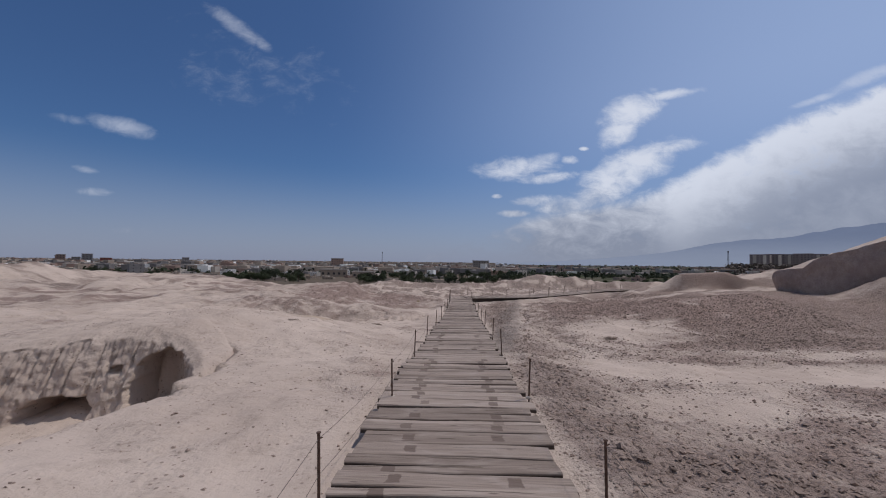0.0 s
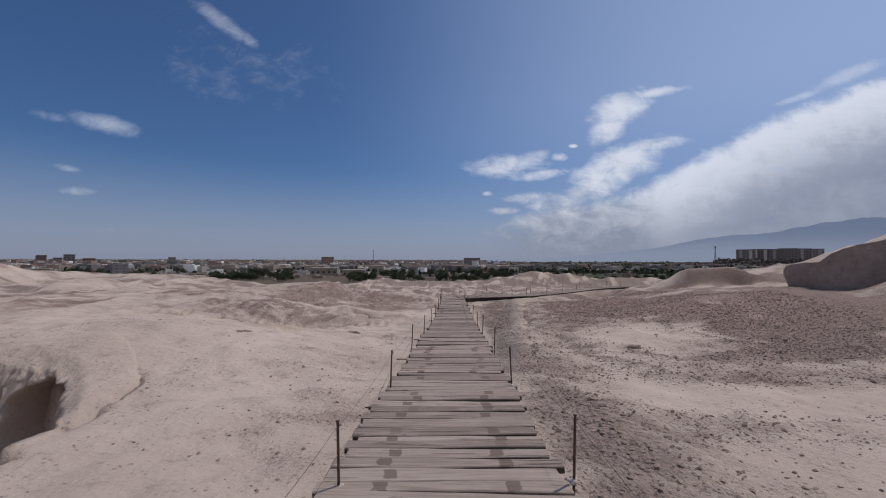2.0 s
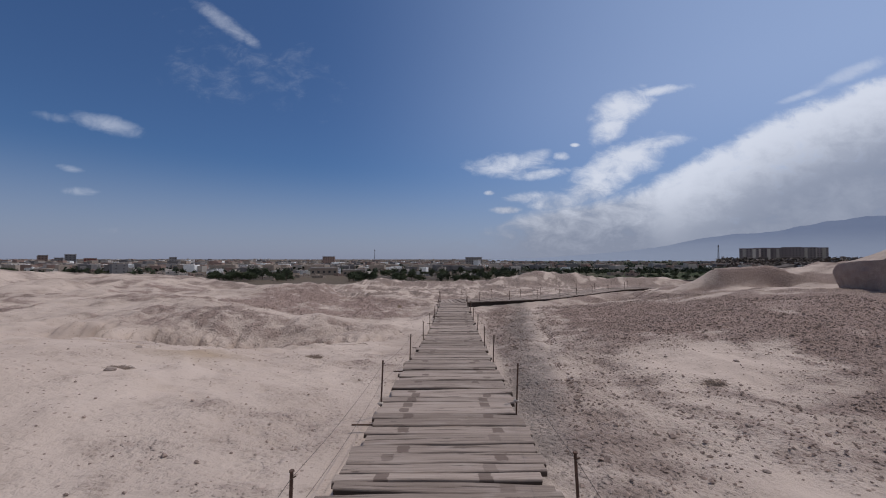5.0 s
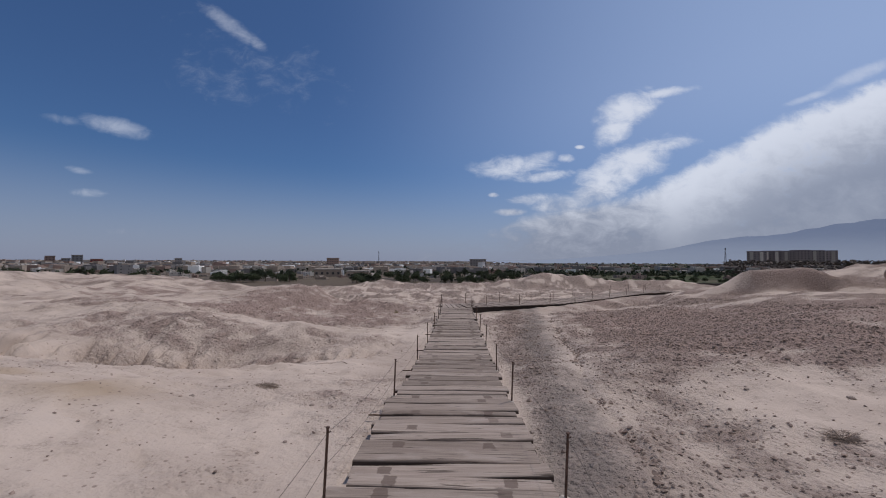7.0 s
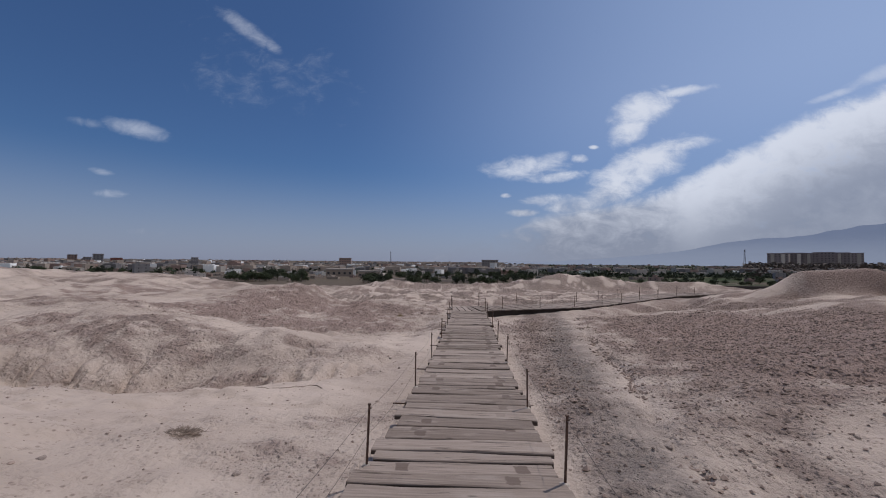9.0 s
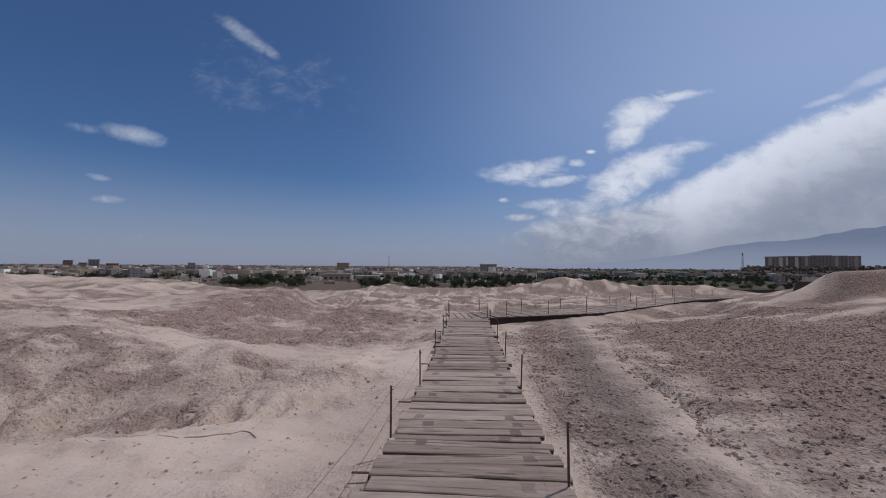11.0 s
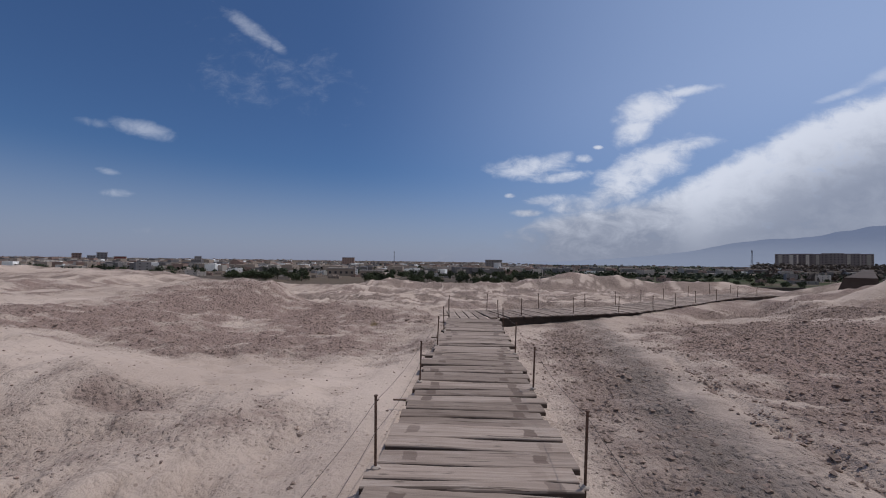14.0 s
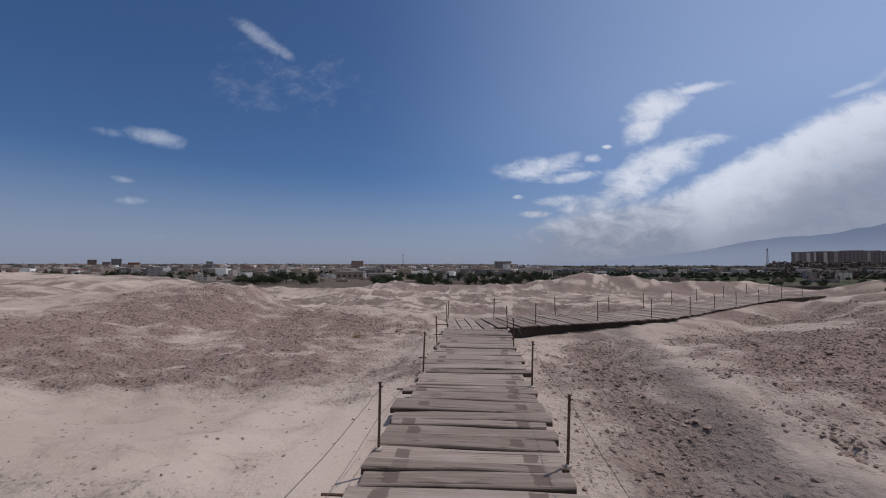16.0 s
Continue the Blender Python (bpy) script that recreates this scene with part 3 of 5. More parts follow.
def gravel_map(x, y):
    """Where stones and clods lie, 0 to 1."""
    n = fbm(x * 0.22, y * 0.22, 4, 31)
    g = 0.12 + 0.35 * n
    mid = deck_mid(y)
    right = step(0.9, 1.6, x - mid)
    g = g + right * (0.34 + 0.25 * fbm(x * 0.5, y * 0.5, 3, 33))
    # the brown stony slope away from the path, and pale hollows in it
    slope = step(4.5, 8, x - 0.10 * (y - 12)) * step(6.5, 11, y) * (1 - step(0, 2.2, y - 29.4 + 0.4 * x))
    beyond = step(0, 2.2, y - 29.4 + 0.4 * x) * step(7, 10, x)
    g = g + 0.55 * slope + (0.26 + 0.9 * fbm(x * 0.16, y * 0.7, 3, 38)) * beyond
    # bands along the trodden strip: pebbles, grey trail, pale verge, stony slope
    r = ruts(x, y)[0]
    band = 0.72 * np.exp(-((r + 1.75) / 0.65) ** 2) + 0.45 * np.exp(-((r + 0.85) / 0.4) ** 2) + 0.48 * np.exp(-((r - 0.5) / 0.5) ** 2) + 0.85 * step(0.6, 1.5, r)
    w = right * step(9, 12, y) * (1 - step(25, 28, y)) * (1 - step(8, 11, x))
    g = g * (1 - w) + w * (0.14 + band + 0.30 * fbm(x * 1.3, y * 1.3, 3, 35))
    for cx, cy, rx, ry, turn, a in ((5.9, 12.6, 2.5, 1.9, 10, -0.95), (7.6, 7.2, 5.5, 0.9, -4, -0.7), (11, 9, 5, 0.6, -8, -0.5),
                                (-3.6, 19.9, 3.2, 1.0, 0, -0.7), (-4.0, 22.3, 5.0, 1.1, 0, 0.42), (-3.4, 15.0, 2.6, 1.0, 0, -0.5), (-6.0, 25.3, 6.5, 2.7, 0, 0.62), (-6.8, 28.2, 5.0, 2.2, 0, 0.55), (-2.0, 29.3, 2.2, 1.2, 0, -0.5),
                                (-10.5, 17.6, 2.6, 1.2, -6, 0.34), (-4.9, 17.0, 1.6, 0.9, 0, 0.14), (-3.6, 25.4, 2.2, 1.8, 0, 0.35), (-2.6, 17.6, 1.6, 1.6, 0, 0.22), (-3.7, 18.2, 0.5, 0.3, 0, 0.5), (-9.5, 21.5, 6, 2.4, 0, 0.55), (-5.2, 18.6, 2.2, 0.9, 0, 0.14),
                                (-2.2, 8.6, 1.0, 1.6, 0, 0.40), (-7.8, 18.2, 3.6, 1.1, 0, 0.30), (1.8, 23.5, 1.0, 2.0, 0, 0.15), (22.4, 18.0, 2.6, 2.6, 0, -0.6), (19.6, 29.2, 3.0, 1.1, -6, -0.35), (12.5, 9.5, 4.0, 1.0, -10, -0.3)):
        c, s = math.cos(radians(turn)), math.sin(radians(turn))
        p, q = ((x - cx) * c + (y - cy) * s) / rx, ((y - cy) * c - (x - cx) * s) / ry
        g = g + a * np.exp(-(p * p + q * q) ** 1.5)
    g = g + (0.16 + 0.34 * (1 - step(6.5, 9.5, y))) * np.exp(-((x - mid - 1.7) / 1.0) ** 2) * (1 - step(14, 20, y)) + 0.10 * np.exp(-((x - mid + 1.6) / 0.7) ** 2)
    away = np.clip(step(29, 36, y) + step(-12, -18, x) * step(14, 20, y), 0, 1) * (1 - step(8, 13, x) * (1 - step(38, 44, y)))
    hollow = 0.85 - 1.0 * step(0.72, 0.96, gully(x, y)) + 0.5 * fbm(x * 0.12, y * 0.26, 3, 37) - 0.25 * step(-8, -25, x)
    g = g * (1 - away) + away * hollow
    g = g * (1 + np.where(x < mid, 0.55, 0.36) * fbm(x * 0.9, y * 1.6, 3, 39)) * np.where(x < deck_mid(y), 1 + 0.5 * fbm(x * 2.5, y * 2.5, 2, 43), 1)
    return np.clip(g, 0, 1)


def red_map(x, y):
    r = 0.15 + 0.4 * fbm(x * 0.12, y * 0.12, 3, 51) + 0.45 * step(0, -2, x) * (1 - step(30, 36, y))
    r = r + 0.3 * step(2.5, 5, x) * (1 - step(30, 40, y)) + 0.9 * np.exp(-((x - 9) / 5) ** 2 - ((y - 19) / 7) ** 2) + 0.5 * np.exp(-((x - 2) / 1.2) ** 2 - ((y - 21) / 4) ** 2) + 0.7 * np.exp(-((x + 8) / 4) ** 2 - ((y - 25) / 3) ** 2)
    r = np.where(y > 150, step(0.30, 0.10, x / np.maximum(y, 1)), r)
    return np.clip(r, 0, 1)


def grey_map(x, y):
    line = 2.05 + 0.19 * (y - 14) + 0.12 * np.sin(y * 0.6)
    g = 1.2 * np.exp(-((x - line) / 0.48) ** 2) * step(5, 9, y) * (1 - step(29, 33, y))
    g = g * (0.9 + 0.5 * fbm(x * 0.5, y * 0.3, 2, 61))
    return np.clip(g, 0, 1)


def straw_map(x, y):
    s = 0
    for cx, cy, rx, ry, a in ((-4.7, 11.6, 0.75, 0.55, 0.8), (-6.6, 12.3, 0.6, 0.35, 0.6), (-6.3, 5.5, 0.9, 0.9, 0.9), (-16.5, 21, 1.6, 0.7, 0.6)):
        s = s + a * np.exp(-((x - cx) / rx) ** 2 - ((y - cy) / ry) ** 2)
    return np.clip(s, 0, 1)


def spaced(lo, hi, fine, far_lo, far_hi, rate):
    """Coordinates that are dense between lo and hi and spread out beyond."""
    inner = list(np.arange(lo, hi, fine))
    s, v, down = fine, lo, []
    while v > far_lo:
        s *= rate
        v -= s
        down.append(v)
    s, v, up = fine, hi, []
    while v < far_hi:
        s *= rate
        v += s
        up.append(v)
    return np.array(down[::-1] + inner + up)


def grid_mesh(name, X, Y, Z):
    ny, nx = X.shape
    co = np.stack([X, Y, Z], -1).reshape(-1, 3)
    i = (np.arange(ny - 1)[:, None] * nx + np.arange(nx - 1)[None]).ravel()
    quads = np.stack([i, i + 1, i + nx + 1, i + nx], -1)
    me = bpy.data.meshes.new(name)
    me.vertices.add(len(co))
    me.vertices.foreach_set("co", co.ravel())
    me.loops.add(quads.size)
    me.loops.foreach_set("vertex_index", quads.ravel().astype(np.int32))
    me.polygons.add(len(quads))
    me.polygons.foreach_set("loop_start", (np.arange(len(quads)) * 4).astype(np.int32))
    me.polygons.foreach_set("use_smooth", np.ones(len(quads), bool))
    me.update(calc_edges=True)
    return me


def build_ground():
    xs = spaced(-11.0, 9.0, 0.075, -4900, 4900, 1.032)
    ys = spaced(1.0, 31.0, 0.075, -900, 4900, 1.022)
    X, Y = np.meshgrid(xs, ys)
    me = grid_mesh("ground", X, Y, ground_z(X, Y))
    plain_part = step(135, 200, Y) + step(70, 110, np.abs(X))
    for name, values in (("gravel", gravel_map(X, Y)), ("red", red_map(X, Y)), ("grey", grey_map(X, Y)), ("green", np.clip(plain_part, 0, 1)), ("straw", straw_map(X, Y))):
        me.attributes.new(name, "FLOAT", "POINT").data.foreach_set("value", values.ravel().astype(np.float32))
    me.materials.append(EARTH)
    tagged(new("ground", me), "pale dry loess ground with gravel patches and eroded humps", "ground", kind="structure")


build_ground()


def zed(x, y):
    return float(ground_z(np.array([x]), np.array([y]))[0])


# ---- the mud-brick ruin ----
def build_ruin():
    """A worn block of mud brick: steep sides, a rounded back that climbs away from the path."""
    n, rings = 220, 60
    th = np.linspace(0, 2 * np.pi, n)
    t = np.linspace(0, 1, rings)
    TH, T = np.meshgrid(th, t)
    c, s = np.cos(TH), np.sin(TH)
    p = 6.0
    rad = 1 / (np.abs(c) ** p + np.abs(s) ** p) ** (1 / p)
    wob = 1 + 0.04 * fbm(c * 2.5 + 5, s * 2.5, 3, 71)
    wall = np.clip(T / 0.6, 0, 1)
    belly = 0.955 + 0.045 * np.sin(np.clip(wall * 1.5, 0, 1) * np.pi / 2) - 0.02 * wall ** 3
    inw = np.where(T < 0.6, belly, 0.98 * (1 - (T - 0.6) / 0.4) ** 0.75)
    X, Y = 26.2 + 3.5 * c * rad * inw * wob, 20.6 + 6.6 * s * rad * inw * wob
    top = np.interp(Y, [13, 18, 21.2, 23.2, 23.9, 25.5, 26.8, 27.6], [4.1, 3.7, 2.95, 2.4, 1.85, 1.85, 1.55, 1.2]) + 0.07 * fbm(X * 0.7, Y * 0.7, 3, 73)
    dome = step(0.5, 1.0, T) * 0.25 + 0.34 * np.clip(X - 23.3, 0, 3) * step(0.55, 0.7, T)
    foot = -0.6
    Z = foot + (top - foot) * np.sin(wall * np.pi / 2) ** 0.7 + dome
    bulge = 0.16 * fbm(Y * 0.7, Z * 0.7, 3, 75) * (T < 0.75)
    me = grid_mesh("mudbrick_ruin", X + bulge * c, Y + bulge * s, Z)
    # darker faces and paler top paint in the faces' shade and the sunlit top
    bare = 0.55 - 0.5 * step(0.58, 0.68, T)
    for name, v in (("gravel", bare), ("red", 0.75), ("grey", 0.0), ("green", 0.0), ("straw", 0.0)):
        me.attributes.new(name, "FLOAT", "POINT").data.foreach_set("value", (np.zeros(X.shape) + v).ravel().astype(np.float32))
    me.materials.append(EARTH)
    tagged(new("mudbrick_ruin", me), "worn mud-brick ruin block with steep eroded faces on the mound", "ruin")


build_ruin()


# ---- boardwalk ----
def plank_mesh(length, width, thick, rng):
    """A board with worn, wavy long edges, a slight warp and ragged ends."""
    bm = bmesh.new()
    n = 9
    rings = []
    ph, fr = rng.uniform(0, 6.28), rng.uniform(0.4, 0.9)
    wave = [0.010 * math.sin(ph + fr * i) for i in range(n)] + [0.010 * math.sin(ph * 1.7 + fr * 1.3 * i) for i in range(n)]
    w0, w1 = rng.uniform(-0.012, 0.012), rng.uniform(-0.012, 0.012)
    sag = rng.uniform(-0.008, 0.010)
    for i in range(n):
        f = i / (n - 1)
        x = (f - 0.5) * length
        a = -width / 2 + wave[i] + rng.uniform(-0.004, 0.004) + w0 * (2 * f - 1)
        b = width / 2 + wave[n + i] + rng.uniform(-0.004, 0.004) + w1 * (2 * f - 1)
        z = sag * (1 - (2 * f - 1) ** 2) + rng.uniform(-0.002, 0.002)
        tip = 0.008
        pts = ((a, z - thick), (a, z - tip), (a + tip, z), (b - tip, z), (b, z - tip), (b, z - thick))
        skew = rng.uniform(-0.015, 0.015) if i in (0, n - 1) else 0
        rings.append([bm.verts.new((x + skew * (k / 5 - 0.5) * 2, py, pz)) for k, (py, pz) in enumerate(pts)])
    for r, q in zip(rings, rings[1:]):
        for k in range(6):
            bm.faces.new((r[k], r[(k + 1) % 6], q[(k + 1) % 6], q[k]))
    bm.faces.new(rings[0])
    bm.faces.new(rings[-1][::-1])
    bmesh.ops.recalc_face_normals(bm, faces=bm.faces)
    me = bpy.data.meshes.new("plank")
    bm.to_mesh(me)
    bm.free()
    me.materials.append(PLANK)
    return me


def joist(parent, pts, name="joist"):
    bm = bmesh.new()
    for a, b in zip(pts, pts[1:]):
        d = (Vector(b) - Vector(a))
        side = Vector((d.y, -d.x, 0)).normalized() * 0.045
        lo, hi = Vector((0, 0, -0.12)), Vector((0, 0, 0))
        v = [bm.verts.new(Vector(p) + s + h) for p in (a, b) for s in (-side, side) for h in (lo, hi)]
        for f in ((0, 1, 3, 2), (4, 6, 7, 5), (0, 4, 5, 1), (2, 3, 7, 6), (1, 5, 7, 3), (0, 2, 6, 4)):
            bm.faces.new([v[i] for i in f])
    return part(name, bm, JOIST, parent)


def build_boardwalk():
    rng = random.Random(11)
    walkway = tagged(new("boardwalk"), "weathered grey plank boardwalk with uneven boards over bare soil", "walkway")
    y = -3.2
    while y < 24.85:
        w = rng.choice((0.11, 0.15, 0.18, 0.2, 0.22, 0.24, 0.27)) * rng.uniform(0.93, 1.07)
        half = float(deck_half(y)) + 0.05
        mid = float(deck_mid(y))
        length = 2 * half + rng.uniform(-0.12, 0.07)
        me = plank_mesh(length, w, rng.uniform(0.05, 0.065), rng)
        slope = math.degrees(math.atan((float(deck_z(y + 0.5)) - float(deck_z(y - 0.5)))))
        z = float(deck_z(y)) + rng.choice((0, 0, 0, 0.004, -0.006, 0.008)) + rng.uniform(-0.003, 0.003)
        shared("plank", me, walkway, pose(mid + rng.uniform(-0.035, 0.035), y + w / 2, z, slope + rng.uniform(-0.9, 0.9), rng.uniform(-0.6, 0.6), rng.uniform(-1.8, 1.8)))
        y += w + rng.choice((0.010, 0.013, 0.018, 0.024, 0.034))
    for side in (-0.5, 0.5):
        joist(walkway, [(float(deck_mid(v)) + side, v, float(deck_z(v)) - 0.068) for v in np.arange(-3.4, 25.0, 1.8)])

    side_walk = tagged(new("boardwalk"), "weathered plank side walkway curving off with a dark open edge", "walkway")
    s = -1.1
    while s < 21:
        w = rng.uniform(0.17, 0.26)
        a, b = np.array(branch_line(s)), np.array(branch_line(s + 0.5))
        d = b - a
        me = plank_mesh(1.75 + rng.uniform(-0.12, 0.12), w, 0.045, rng)
        fan = min(1.5, max(0, 1 - s / 1.6)) * -14
        yaw = math.degrees(math.atan2(d[1], d[0])) - 90 + fan
        shared("plank", me, side_walk, pose(a[0], a[1], a[2] + rng.uniform(-0.008, 0.008), math.degrees(math.atan2(d[2], 0.5)) + rng.uniform(-1, 1), 0, yaw + rng.uniform(-1.5, 1.5)))
        s += w + rng.uniform(0.025, 0.07)
    for off in (-0.72, 0.72):
        pts = []
        for s in np.arange(0, 21, 1.4):
            a, b = np.array(branch_line(s)), np.array(branch_line(s + 0.3))
            d = (b - a)[:2] / np.hypot(*(b - a)[:2])
            pts.append((a[0] + d[1] * off, a[1] - d[0] * off, a[2] - 0.052))
        joist(side_walk, pts)
    # a dark strip put in for the shade under the open near edge
    bm = bmesh.new()
    last = None
    for s in np.arange(-0.15, 19, 0.5):
        a, b = np.array(branch_line(max(s, 0))), np.array(branch_line(max(s, 0) + 0.3))
        d = (b - a)[:2] / np.hypot(*(b - a)[:2])
        px, py = a[0] + d[1] * 0.80 + d[0] * min(s, 0), a[1] - d[0] * 0.80 + d[1] * min(s, 0)
        top = a[2] - 0.06
        low = min(top - 0.05, zed(px, py - 0.1) - 0.03)
        row = [bm.verts.new((px, py, low)), bm.verts.new((px, py, top)), bm.verts.new((px - 0.03, py + 0.05, top)), bm.verts.new((px - 0.03, py + 0.05, low))]
        if last:
            for k in range(4):
                bm.faces.new((last[k], row[k], row[(k + 1) % 4], last[(k + 1) % 4]))
        last = row
    bmesh.ops.recalc_face_normals(bm, faces=bm.faces)
    part("side_beam", bm, plain("underside_dark", (0.045, 0.035, 0.030), 0.9, 0, 0.3, 4, 0.4), side_walk, "dark strip for the shaded underside of the edge")


build_boardwalk()


# ---- post and wire fences ----
def build_fence(feet, label, seed, stays=False, wires=((0, 0.05), (1, 0.06))):
    """feet: where the posts stand. Each post is a leaning rusty rod in a blob of mortar; two wires sag from post to post."""
    rng = random.Random(seed)
    fence = tagged(new("post_and_wire_fence"), label, "fence")
    ties = []
    for x, y, z in feet:
        h = rng.uniform(0.50, 0.57)
        lx, ly = rng.uniform(-0.035, 0.035), rng.uniform(-0.03, 0.03)
        bm = bmesh.new()
        rod(bm, (x, y, z - 0.24), (x + lx, y + ly, z + h), 0.0115, 0.0108, 8)
        rod(bm, (x + lx * 0.93, y + ly * 0.93, z + h * 0.93), (x + lx * 0.93 + 0.028, y + ly * 0.93, z + h * 0.95), 0.005, 0.004, 5)
        rod(bm, (x + lx, y + ly, z + h), (x + lx, y + ly, z + h + 0.008), 0.017, 0.015, 8)
        post = part("post", bm, STEEL, fence)
        bm = bmesh.new()
        bmesh.ops.create_icosphere(bm, subdivisions=2, radius=1, matrix=Matrix.LocRotScale((x, y, z - 0.004), None, (0.042, 0.036, 0.020)))
        for v in bm.verts:
            v.co += Vector((rng.uniform(-1, 1), rng.uniform(-1, 1), rng.uniform(-1, 1))) * 0.005
        part("mortar_foot", bm, CONCRETE, post, "pale mortar blob")
        if stays:
            bm = bmesh.new()
            rod(bm, (x - 0.26, y - 0.55, z - 0.055), (x + 0.2, y - 0.53, z - 0.065), 0.011, 0.011, 6)
            part("stay_rod", bm, STEEL, post)
        ties.append(((x + lx * 0.93, y + ly * 0.93, z + h * 0.93), (x + lx * 0.5, y + ly * 0.5, z + h * 0.5)))
    for level, sag in wires:
        for a, b in zip(ties, ties[1:]):
            bm = bmesh.new()
            p, q = Vector(a[level]), Vector(b[level])
            n = 8
            line = [p.lerp(q, i / n) - Vector((0, 0, sag * 4 * (i / n) * (1 - i / n) * rng.uniform(0.9, 1.1))) for i in range(n + 1)]
            tube(bm, line, 0.0022)
            part("wire", bm, WIRE, fence)


def deck_foot(y, side, extra=0.0):
    """A post's place: the rows of posts run a little more evenly than the ends of the boards."""
    mid = np.interp(y, [-8, 4, 9, 12.2, 16.8, 19, 23, 26], [-0.2, -0.115, -0.04, 0.10, 0.30, 0.37, 0.48, 0.58])
    half = np.interp(y, [-8, 1.4, 4, 12, 17, 23, 26], [1.12, 1.04, 0.95, 0.87, 0.78, 0.70, 0.72])
    return float(mid) + side * (float(half) - 0.01 + extra), y, float(deck_z(y)) + 0.004


build_fence([deck_foot(y, -1) for y in (-1.4, 1.4, 4.04, 6.6, 9.5, 12.3, 14.9, 16.9, 19.1, 21.3, 22.9, 25.0)] + [(-0.25, 26.6, -0.46)],
            "low rusty steel posts with two sagging wires along the boardwalk", 3, True)
build_fence([deck_foot(y, 1, -0.05 if y < 3 else 0.08 if y == 9.6 else 0.0) for y in (-1.2, 1.5, 4.1, 6.8, 9.6, 12.06, 14.0, 16.75, 18.95, 20.8, 23.0, 24.9)],
            "low rusty steel posts with a thin wire beside the boardwalk", 4, False, ((0, 0.05),))


def branch_feet(off, first, gap, count):
    out = []
    for i in range(count):
        s = first + gap * i
        a, b = np.array(branch_line(s)), np.array(branch_line(s + 0.3))
        d = (b - a)[:2] / np.hypot(*(b - a)[:2])
        out.append((a[0] + d[1] * off, a[1] - d[0] * off, a[2] + 0.004))
    return out


build_fence(branch_feet(0.78, 0.9, 2.15, 9), "low rusty posts and wires along the side walkway", 5)
build_fence(branch_feet(-0.80, 0.6, 2.3, 9), "low rusty posts with wires on the far walkway edge", 6)


# ---- the washed wall of the pit, with its two dug hollows ----
def build_pit_wall():
    cols = np.arange(-13.0, -4.3, 0.03)
    back = np.linspace(1.5, 0.0, 22)
    down = np.linspace(0, 1, 60)[1:]
    line = sum(np.interp(cols + d, [-13, -9, -7.4, -6.2, -5.2, -4.3], [6.5, 7.2, 7.45, 7.1, 6.1, 4.6]) for d in (-0.3, 0, 0.3)) / 3
    X, B = np.meshgrid(cols, back)
    L = np.broadcast_to(line, X.shape)
    Y = L + B
    roll = 0.10 * (1 - step(0, 0.35, B))
    Z = ground_z(X, Y, dug=False) + 0.03 - 0.10 * step(1.1, 1.5, B) - roll
    top = Z[-1]
    X2, T = np.meshgrid(cols, down)
    L2 = np.broadcast_to(line, X2.shape)
    Z2 = top * (1 - T) + (-1.62) * T
    Y2 = L2 - 1.05 * T ** 0.9 + 0.07 * fbm(X2 * 1.6, Z2 * 1.2, 4, 101)
    flute = np.exp(-(fbm(X2 * 2.6 + 0.25 * Z2, Z2 * 0.22, 2, 105) / 0.07) ** 2)
    Y2 = Y2 + 0.15 * flute * step(0.0, 0.12, T) * (1 - step(0.55, 0.95, T))
    Y2 = Y2 + 0.05 * fbm(X2 * 6, Z2 * 5, 3, 107)
    rag = 0.16 * fbm(X2 * 2.6, Z2 * 2.6, 3, 109)
    for cx, cz, hw, hh, depth in ((-6.30, -0.64, 0.84, 0.76, 3.2), (-8.45, -1.18, 0.72, 0.36, 1.6), (-7.55, -0.36, 0.13, 0.10, 0.3)):
        q = np.abs((X2 - cx) / hw) ** 2.4 + np.abs((Z2 - cz) / hh) ** 2.4 + rag
        Y2 = Y2 + depth * (1 - step(0.62, 1.0, q))
    Z = Z - 0.25 * step(-5.1, -4.5, X)
    Z2 = Z2 - 0.25 * step(-5.1, -4.5, X2)
    XX, YY, ZZ = np.vstack([X, X2]), np.vstack([Y, Y2]), np.vstack([Z, Z2])
    me = grid_mesh("pit_wall", XX, YY, ZZ)
    for name, v in (("gravel", 0.12), ("red", 0.2), ("grey", 0.0), ("green", 0.0), ("straw", 0.0)):
        me.attributes.new(name, "FLOAT", "POINT").data.foreach_set("value", np.full(XX.size, v, np.float32))
    me.materials.append(EARTH)
    tagged(new("pit_wall", me), "rain-fluted earth wall of a pit with two dug hollows", "earth wall", kind="structure")


build_pit_wall()


